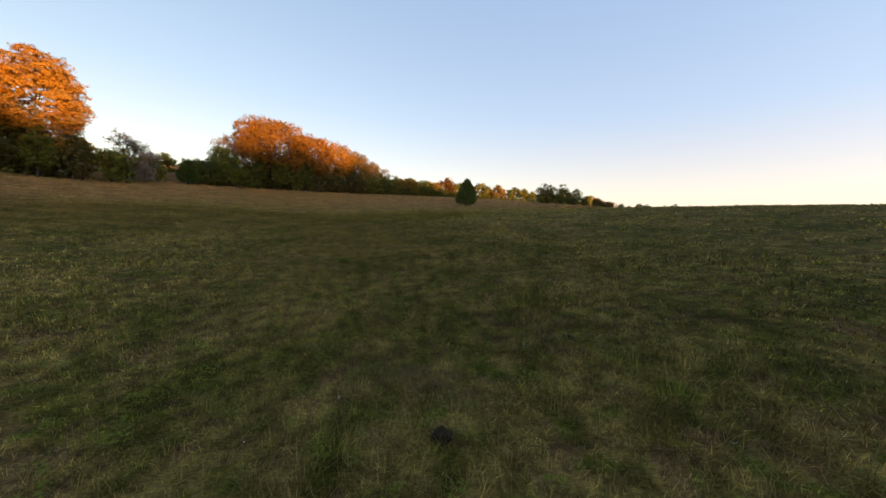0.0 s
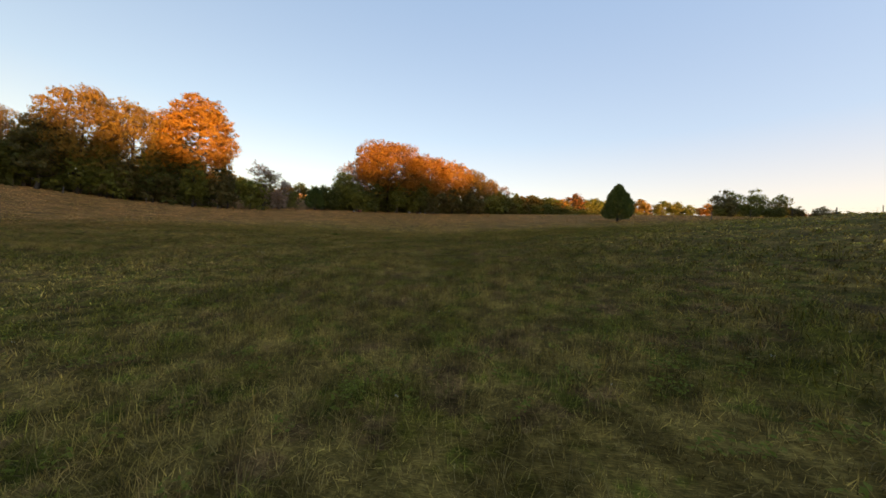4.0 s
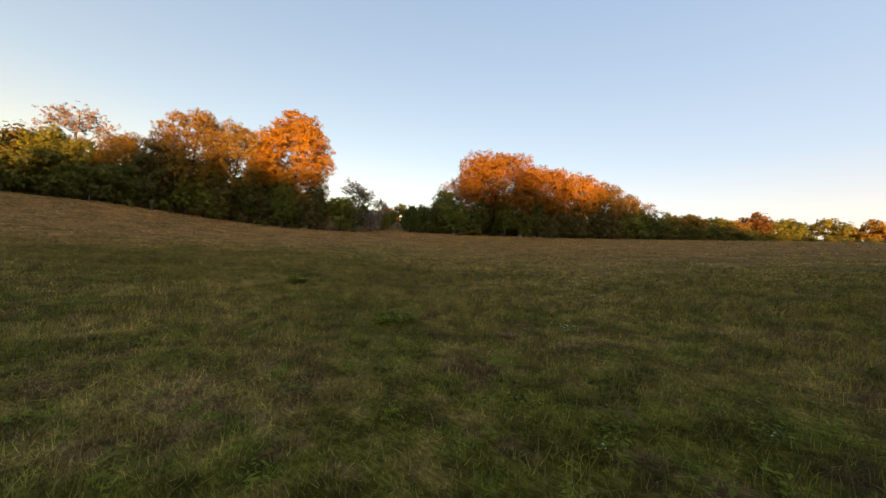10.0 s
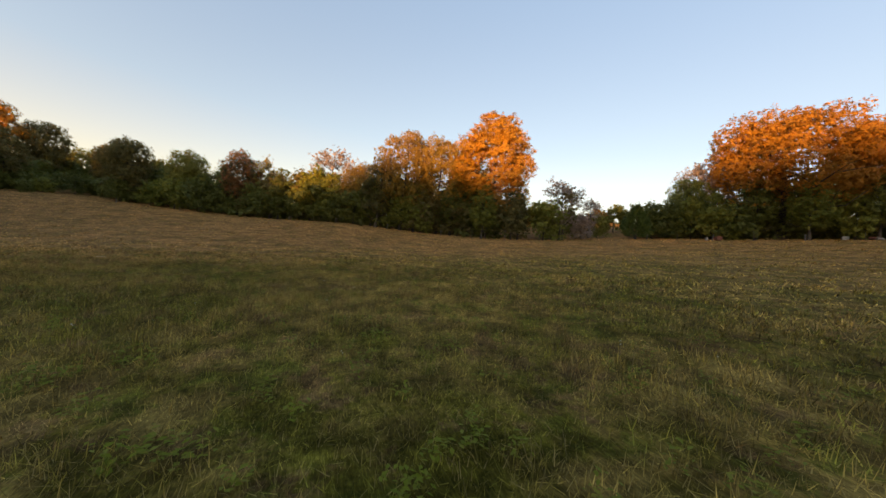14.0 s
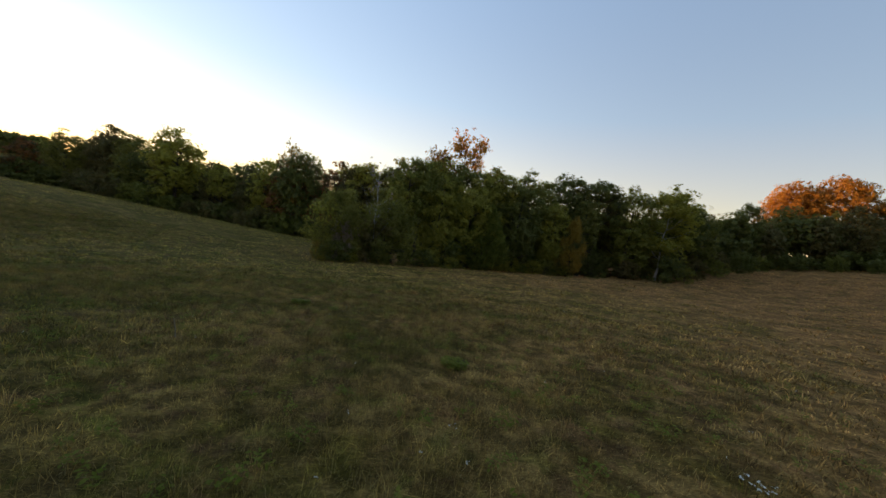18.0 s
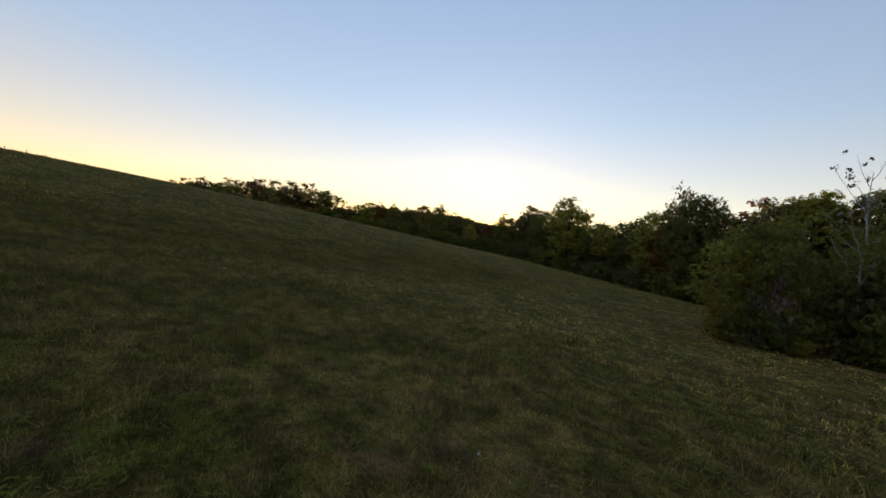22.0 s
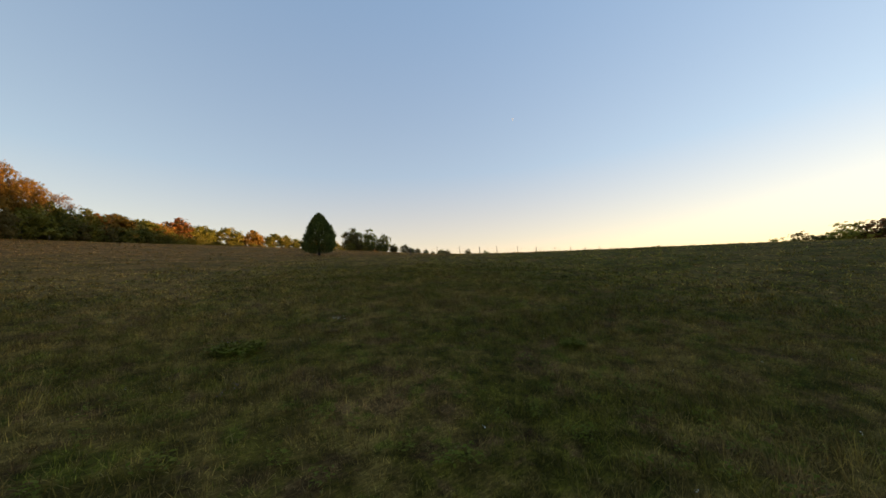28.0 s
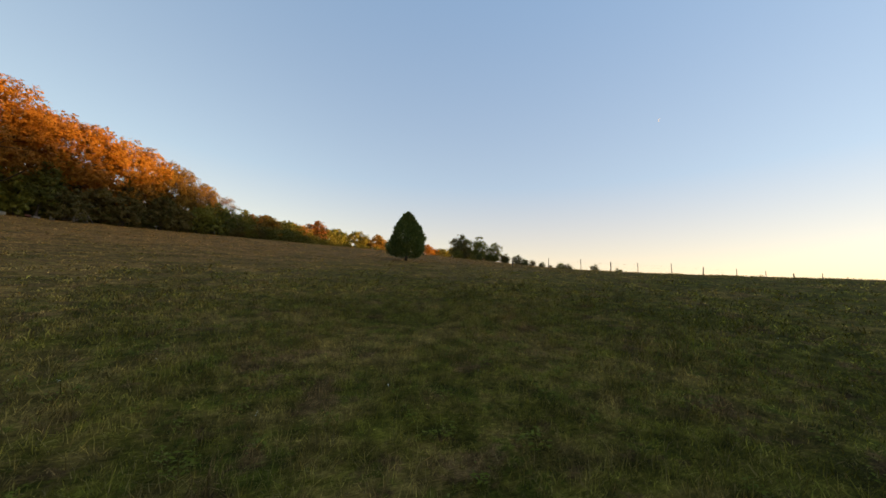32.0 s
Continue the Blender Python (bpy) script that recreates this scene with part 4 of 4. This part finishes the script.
stalks.append(blades(rng, P, d, 6, 0.34, 0.005, 0.3, 0.12))
stuff("dry_grass_stalks", stalks, STALK, "thin straw coloured seed stalks standing above the grass", "dry grass")


def rosettes(rng, P, per, size):
    n = len(P) * per
    B = np.repeat(P, per, 0)
    az = rng.uniform(0, 2 * math.pi, n)
    B = B + np.stack([np.cos(az), np.sin(az)], 1) * (rng.uniform(0, 1, n) ** 0.5 * size * 2.2)[:, None]
    Q = np.concatenate([B, (height(B[:, 0], B[:, 1]) + rng.uniform(0.02, 0.16, n))[:, None]], 1)
    v, f = leaves(rng, Q, 0.026 + size * 0.12, np.tile(np.array([[0, 0, 1.0]]), (n, 1)), 1.8)
    return v, np.concatenate([f[:, [0, 1, 2]], f[:, [0, 2, 3]]])


P, d = scatter(rng, 0.22, 0, 16)
weeds = [rosettes(rng, P, 46, 0.08)]
P, d = scatter(rng, 1.9, 0, 9)
weeds.append(rosettes(rng, P, 24, 0.045))
stuff("weeds", weeds, WEED, "low leafy green weeds in scattered clumps", "weeds")


# ---- small things on the ground ----
DUNG = make_rough_mat("dried_dung", (0.024, 0.015, 0.008), (0.06, 0.038, 0.019), 14.0, 0.95, 0.02)
SOIL = make_rough_mat("bare_soil", (0.070, 0.038, 0.014), (0.135, 0.078, 0.030), 9.0, 0.98, 0.02)
THATCH = make_blade_mat("dead_thatch", 1.0, (0.165, 0.100, 0.042))
PETAL = make_rough_mat("white_petals", (0.52, 0.49, 0.40), (0.68, 0.64, 0.54), 30.0, 0.8, 0.001)
ASTER = make_rough_mat("mauve_petals", (0.17, 0.12, 0.16), (0.25, 0.18, 0.23), 30.0, 0.8, 0.001)
GOLDEN = make_rough_mat("yellow_petals", (0.45, 0.36, 0.04), (0.55, 0.46, 0.08), 30.0, 0.8, 0.001)
POST_WOOD = make_rough_mat("grey_post_wood", (0.10, 0.085, 0.07), (0.22, 0.19, 0.16), 7.0, 0.95, 0.01)
STEEL = make_rough_mat("rusty_steel", (0.07, 0.045, 0.033), (0.15, 0.12, 0.10), 12.0, 0.7, 0.003, 0.6)
HOSE = make_rough_mat("black_hose", (0.020, 0.016, 0.012), (0.04, 0.033, 0.026), 20.0, 0.6, 0.002)


def lump(name, x, y, wide, high, mat, label, category, seed, rough=0.45):
    """A flattened irregular heap that sits in the grass."""
    bm = bmesh.new()
    bmesh.ops.create_icosphere(bm, subdivisions=4, radius=1.0)
    for v in bm.verts:
        p = v.co.copy()
        k = 1 + rough * noise.noise(p * 1.6 + Vector((seed, 0, 0))) + rough * 0.8 * noise.noise(p * 4.5 + Vector((0, seed, 0))) + rough * 0.4 * noise.noise(p * 11.0)
        v.co = Vector((p.x * wide / 2 * k, p.y * wide / 2 * k * 0.85, max(p.z, -0.35) * high * k))
    me = bpy.data.meshes.new(name)
    bm.to_mesh(me)
    bm.free()
    for p in me.polygons:
        p.use_smooth = True
    me.materials.append(mat)
    ob = new(name, me)
    ob.location = (x, y, hgt(x, y) + high * 0.2)
    ob.rotation_euler[2] = seed
    return tagged(ob, label, category)


lump("dung_pat", 0.13, 3.5, 0.22, 0.09, DUNG, "dark dried dung pat lying in the short grass", "dung", 1.0)
lump("dung_pat", 2.44, 6.25, 0.22, 0.06, DUNG, "small dark dung pat on worn grass", "dung", 2.0)
lump("dung_pat", -0.75, 19.05, 0.55, 0.05, DUNG, "wide black dung pat beside dead grass", "dung", 3.0, 0.4)
lump("soil_mound", -16.55, 47.75, 0.40, 0.045, SOIL, "low grey brown molehill of bare soil", "mound", 4.0)
lump("soil_mound", -37.58, 48.42, 0.45, 0.05, SOIL, "small dark bare scrape of soil", "mound", 5.0)
lump("dung_pat", -9.3, 36.0, 0.3, 0.05, DUNG, "dark dung pat among dry stems", "dung", 6.0)
lump("dung_pat", -43.9, 36.4, 0.3, 0.05, DUNG, "weathered dung pat in green grass", "dung", 7.0)
lump("dung_pat", -11.4, 49.0, 0.34, 0.05, DUNG, "weathered dung pat on a worn patch", "dung", 8.0)


def thatch(x, y, wide, n, seed, label):
    """A patch of flattened dead grass."""
    r = np.random.default_rng(seed)
    P = np.array([x, y]) + r.normal(0, wide / 3, (n, 2)) * np.array([1.0, 0.6])
    v, f = blades(r, P, np.full(n, 1.0), 3, 0.10, 0.007, 2.2, 0.03)
    return tagged(new("dead_grass_patch", mesh_np("dead_grass_patch", v, f, THATCH)), label, "dead grass", kind="stuff")


thatch(-1.25, 18.9, 1.3, 420, 41, "flattened patch of pinkish dead grass")
thatch(-11.7, 48.7, 1.6, 420, 42, "worn patch of tan dead grass")
thatch(-9.0, 35.0, 1.5, 360, 43, "worn patch of brown dead grass")
thatch(-16.3, 47.9, 1.2, 260, 44, "patch of straw coloured dead grass")
thatch(-40.4, 31.2, 1.4, 320, 45, "patch of trampled dead grass")
thatch(2.2, 6.6, 2.6, 1500, 46, "broad patch of worn brown grass")
thatch(-0.2, 5.0, 2.2, 900, 47, "broad patch of thin worn grass")


def stick(name, points, radius, mat, label, category, sides=6):
    line = [(np.array([x, y, hgt(x, y) + z]), radius * (1 - 0.5 * k / max(1, len(points) - 1))) for k, (x, y, z) in enumerate(points)]
    return tagged(new(name, mesh_np(name, *tubes([line], sides), mat, True)), label, category)


stick("stick", [(-9.76, 35.13, 0.10), (-9.55, 34.98, 0.13), (-9.38, 34.84, 0.12), (-9.2, 34.7, 0.06)], 0.008, DEAD_WOOD, "thin bleached stick lying across the grass", "stick")
stick("stick", [(-9.05, 34.95, 0.06), (-8.97, 35.0, 0.10), (-8.85, 34.98, 0.08)], 0.010, DEAD_WOOD, "short pale broken stick in brown grass", "stick")
stick("hose", [(-6.63, 34.57, 0.09), (-6.48, 34.45, 0.11), (-6.33, 34.28, 0.10), (-6.18, 34.15, 0.10), (-5.9, 33.9, 0.08), (-5.5, 33.65, 0.05)], 0.009, HOSE, "thin black hose lying loose in the grass", "hose")
stick("hose", [(-9.5, 36.73, 0.10), (-9.2, 36.68, 0.13), (-8.9, 36.62, 0.12), (-8.6, 36.54, 0.10), (-8.0, 36.3, 0.06)], 0.009, HOSE, "length of black hose half hidden in grass", "hose")
stick("stick", [(-37.96, 36.32, 0.0), (-37.95, 36.33, 0.2), (-37.92, 36.36, 0.42)], 0.012, DEAD_WOOD, "upright pale dead stem standing in the pasture", "stick")
stick("stick", [(-11.05, 45.12, 0.12), (-10.9, 45.16, 0.15), (-10.73, 45.18, 0.12)], 0.007, DEAD_WOOD, "pale dry stem lying on green grass", "stick")
stick("wire", [(-25.97, 52.66, 0.12), (-25.7, 53.1, 0.16), (-25.4, 53.8, 0.14)], 0.003, STEEL, "loose strand of old fence wire in the grass", "wire")
stick("stick", [(-26.78, 51.38, 0.10), (-26.74, 51.55, 0.15), (-26.65, 51.7, 0.13)], 0.007, DEAD_WOOD, "pale bent stem in the grass", "stick")
stick("stick", [(-10.2, 44.75, 0.12), (-10.24, 44.68, 0.17), (-10.32, 44.58, 0.10)], 0.008, DEAD_WOOD, "pale curved stem in dark green grass", "stick")
stick("stick", [(-40.43, 31.08, 0.05), (-40.46, 31.14, 0.14), (-40.44, 31.2, 0.20)], 0.010, PALE_BARK, "pale forked twig poking out of brown grass", "stick")


def flowers(name, x, y, n, wide, tall, size, mat, label, seed):
    """A clump of small flower heads on thin stems."""
    r = np.random.default_rng(seed)
    root = new(name)
    root.location = (x, y, hgt(x, y))
    tagged(root, label, "flowers", kind="stuff")
    lines, heads = [], []
    for k in range(n):
        px, py = r.normal(0, wide / 2.5, 2)
        zz = hgt(x + px, y + py) - hgt(x, y)
        t = tall * r.uniform(0.7, 1.15)
        top = np.array([px + r.normal(0, 0.03), py + r.normal(0, 0.03), zz + t])
        lines.append([((px, py, zz), 0.002), (top, 0.0012)])
        for j in range(5):
            heads.append(top + r.normal(0, size * 0.6, 3) * np.array([1, 1, 0.4]))
    tagged(part("stems", mesh_np("stems", *tubes(lines, 3), WEED), root), kind="stuff")
    tagged(part("flower_heads", mesh_np("flower_heads", *leaves(r, np.array(heads), size, np.tile(np.array([[0, 0, 1.0]]), (len(heads), 1)), 1.0), mat), root), kind="stuff")
    return root


for k, (x, y, n, wide, tall, size, mat, words) in enumerate((
        (-15.85, 48.72, 13, 0.30, 0.16, 0.020, PETAL, "clump of small white wild flowers in grass"), (-19.33, 44.9, 7, 0.14, 0.17, 0.013, ASTER, "few mauve wild asters in grass"),
        (-19.5, 44.75, 6, 0.12, 0.16, 0.013, ASTER, "few mauve wild asters in grass"), (-3.4, 16.55, 5, 0.10, 0.16, 0.013, ASTER, "few mauve wild asters in grass"),
        (-15.9, 37.0, 22, 0.5, 0.16, 0.022, PETAL, "scattered small white flowers over green weeds"), (-8.34, 19.1, 26, 0.6, 0.15, 0.022, PETAL, "pale seed heads over dry grass"),
        (-18.8, 47.3, 14, 0.5, 0.20, 0.016, ASTER, "dull mauve seed heads on a green weed"), (-38.7, 30.9, 14, 0.5, 0.20, 0.016, ASTER, "dull mauve seed heads on a green weed"),
        (-16.9, 48.2, 5, 0.08, 0.18, 0.02, GOLDEN, "small yellow goldenrod head in grass"), (-46.45, 40.35, 10, 0.3, 0.16, 0.024, PETAL, "pale seed heads on a low weed"),
        (-23.0, 31.0, 14, 0.25, 0.22, 0.022, PETAL, "pale fluffy seed heads on stems"), (-17.6, 32.5, 14, 0.3, 0.22, 0.024, PETAL, "pale fluffy seed heads on stems"),
        (-4.5, 18.1, 12, 0.4, 0.14, 0.014, PETAL, "tiny white flowers in green grass"), (-25.4, 48.9, 10, 0.5, 0.14, 0.014, PETAL, "tiny white flowers in green grass"))):
    flowers("wild_flowers", x, y, n, wide, tall, size, mat, words, 300 + k)


def green_weed(x, y, n, size, seed, label):
    r = np.random.default_rng(seed)
    v, f = rosettes(r, np.array([[x, y]]), n, size)
    tagged(new("leafy_weed", mesh_np("leafy_weed", v, f, WEED)), label, "weed", kind="stuff")


for k, (x, y, n, size) in enumerate(((-18.75, 47.1, 900, 0.21), (-38.7, 30.75, 900, 0.15), (-27.0, 50.1, 700, 0.14), (-25.6, 48.75, 800, 0.16), (-43.7, 36.7, 650, 0.13), (-4.9, 17.4, 650, 0.13), (-13.3, 43.0, 650, 0.13), (-40.1, 31.6, 260, 0.07))):
    green_weed(x, y, n, size, 400 + k, "bushy clump of bright green leafy weed")


r = np.random.default_rng(480)
P, d = scatter(r, 0.35, 0, 20)
P = P[lush(P) > 0.35]
Q = np.concatenate([P, (height(P[:, 0], P[:, 1]) + r.uniform(0.09, 0.19, len(P)))[:, None]], 1)
v, fc = leaves(r, np.repeat(Q, 3, 0) + r.normal(0, 0.014, (3 * len(Q), 3)), 0.018, np.tile(np.array([[0, 0, 1.0]]), (3 * len(Q), 1)), 1.1)
tagged(new("seed_heads", mesh_np("seed_heads", v, fc, PETAL)), "tiny pale seed heads and flowers scattered over the pasture", "seed heads", kind="stuff")


# ---- fences ----
def post_mesh(name, high, r, mat, seed):
    bm = bmesh.new()
    bmesh.ops.create_cone(bm, cap_ends=True, segments=9, radius1=r, radius2=r * 0.9, depth=high)
    bmesh.ops.translate(bm, verts=bm.verts, vec=(0, 0, high / 2 - 0.1))
    top = [f for f in bm.faces if f.normal.z > 0.9]
    bmesh.ops.bevel(bm, geom=list(top[0].edges), offset=r * 0.2, segments=1, affect="EDGES")
    for v in bm.verts:
        v.co += Vector((noise.noise(v.co * 3 + Vector((seed, 0, 0))), noise.noise(v.co * 3 + Vector((0, seed, 0))), 0)) * r * 0.3
    me = bpy.data.meshes.new(name)
    bm.to_mesh(me)
    bm.free()
    me.materials.append(mat)
    return me


WOOD_POST, STEEL_POST = post_mesh("wood_post", 1.5, 0.075, POST_WOOD, 3), post_mesh("steel_post", 1.65, 0.045, STEEL, 5)


def fence(line, step, seed, label, every=3, wires=(0.45, 0.8, 1.15)):
    r = np.random.default_rng(seed)
    places = [(x, y) for x, y, _ in along(line, step, 0.12, seed)]
    x0, y0 = places[0]
    root = new("fence")
    root.location = (x0, y0, hgt(x0, y0))
    tagged(root, label, "fence")
    for k, (x, y) in enumerate(places):
        ob = part("post", WOOD_POST if k % every == 0 else STEEL_POST, root)
        ob.location = (x - x0, y - y0, hgt(x, y) - hgt(x0, y0))
        ob.rotation_euler = (r.normal(0, 0.03), r.normal(0, 0.03), r.uniform(0, 6))
        ob.scale = (1, 1, r.uniform(0.92, 1.08))
    for w in wires:
        pts = []
        for (ax, ay), (bx, by) in zip(places, places[1:]):
            for f in (0, 0.5):
                x, y = ax + (bx - ax) * f, ay + (by - ay) * f
                pts.append(((x - x0, y - y0, hgt(ax, ay) * (1 - f) + hgt(bx, by) * f - hgt(x0, y0) + w - 0.03 * (f > 0)), 0.004))
        part("wire", mesh_np("wire", *tubes([pts], 3), STEEL), root)
    return root


fence([(18, 91), (26, 85.2), (38, 80.5), (52, 75), (66, 68), (84, 58)], 4.3, 501, "sagging wire fence on wooden and steel posts along the ridge")
fence([(-152, -12), (-143, 22), (-129, 43), (-110, 67), (-96, 84), (-90, 98)], 8.5, 502, "wire fence on weathered posts before the western thicket", 2)
fence([(-88, 118), (-80, 127), (-70, 136), (-58, 148), (-47, 161), (-36, 174), (-24, 190)], 8.0, 503, "wire fence on pale posts before the big orange trees", 2)


# ---- dead branches and scrap under the big orange trees ----
r = np.random.default_rng(77)
root = new("brush_pile")
bx, by = -56.5, 155.5
root.location = (bx, by, hgt(bx, by))
tagged(root, "leaning pile of bare dead branches under orange trees", "brush pile")
for k in range(22):
    a = r.uniform(0, 6.3)
    foot = np.array([math.cos(a) * r.uniform(1.2, 3.0), math.sin(a) * r.uniform(1.0, 2.2), 0.0])
    tip = np.array([r.normal(-0.6, 0.5), r.normal(0, 0.4), r.uniform(3.0, 5.5)])
    mid = (foot + tip) / 2 + r.normal(0, 0.18, 3)
    part("branch", mesh_np("branch", *tubes([[(foot, 0.09), (mid, 0.07), (tip, 0.025)]], 6), DEAD_WOOD, True), root)
SCRAP = make_rough_mat("faded_white_paint", (0.24, 0.22, 0.19), (0.36, 0.34, 0.30), 5.0, 0.7, 0.004)
RED_SCRAP = make_rough_mat("rusty_red_paint", (0.13, 0.045, 0.03), (0.22, 0.09, 0.06), 6.0, 0.7, 0.004)


def block(name, x, y, size, mat, turn, label, category, lift=0.0):
    bm = bmesh.new()
    bmesh.ops.create_cube(bm, size=1.0)
    bmesh.ops.scale(bm, verts=bm.verts, vec=size)
    bmesh.ops.bevel(bm, geom=list(bm.edges), offset=min(size) * 0.14, segments=2, affect="EDGES")
    bmesh.ops.subdivide_edges(bm, edges=list(bm.edges), cuts=1)
    for v in bm.verts:
        v.co += Vector((noise.noise(v.co * 2 + Vector((turn, 0, 0))), noise.noise(v.co * 2 + Vector((0, turn, 0))), 0)) * 0.06
    me = bpy.data.meshes.new(name)
    bm.to_mesh(me)
    bm.free()
    me.materials.append(mat)
    ob = new(name, me)
    ob.matrix_world = pose(x, y, hgt(x, y) + size[2] / 2 - 0.04 + lift, 0, 0, turn)
    return tagged(ob, label, category)


for k, (x, y, sx, sy, sz, mat) in enumerate(((-64.5, 147.5, 1.0, 0.7, 0.75, SCRAP), (-61.0, 150.5, 1.2, 0.7, 0.4, SCRAP), (-59.2, 152.2, 0.8, 0.7, 0.95, SCRAP), (-62.0, 150.2, 3.4, 0.8, 0.35, RED_SCRAP), (-78.0, 131.5, 2.6, 1.0, 0.8, RED_SCRAP), (-79.4, 130.2, 0.5, 0.4, 0.7, SCRAP))):
    block("scrap_drum" if mat is SCRAP else "scrap_metal", x, y, (sx, sy, sz), mat, 40 + 25 * k, "faded white scrap lying at the woods edge" if mat is SCRAP else "rusty reddish scrap metal lying at the woods edge", "scrap")

# ---- moon ----
m, n, l, b = node_mat("moonlight")
b.inputs["Base Color"].default_value = (0.8, 0.8, 0.78, 1)
b.inputs["Emission Color"].default_value = (1.0, 0.98, 0.94, 1)
b.inputs["Emission Strength"].default_value = 0.17
bm = bmesh.new()
outer, inner = [], []
R = 15.0
for k in range(17):
    a = -math.pi / 2 + math.pi * k / 16
    outer.append(bm.verts.new((R * math.cos(a), R * math.sin(a), 0)))
    inner.append(bm.verts.new((R * 0.35 * math.cos(a), R * math.sin(a) * 0.995, 0)))
for k in range(16):
    bm.faces.new((inner[k], outer[k], outer[k + 1], inner[k + 1]))
me = bpy.data.meshes.new("moon")
bm.to_mesh(me)
bm.free()
me.materials.append(m)
moon = new("moon", me)
moon.matrix_world = look(Vector((0.765, 0.494, 0.447)).normalized() * 4000, (0, 0, 0)) @ pose(0, 0, 0, 0, 0, 15)
tagged(moon, "thin pale crescent moon in the clear evening sky", "moon", kind="structure")
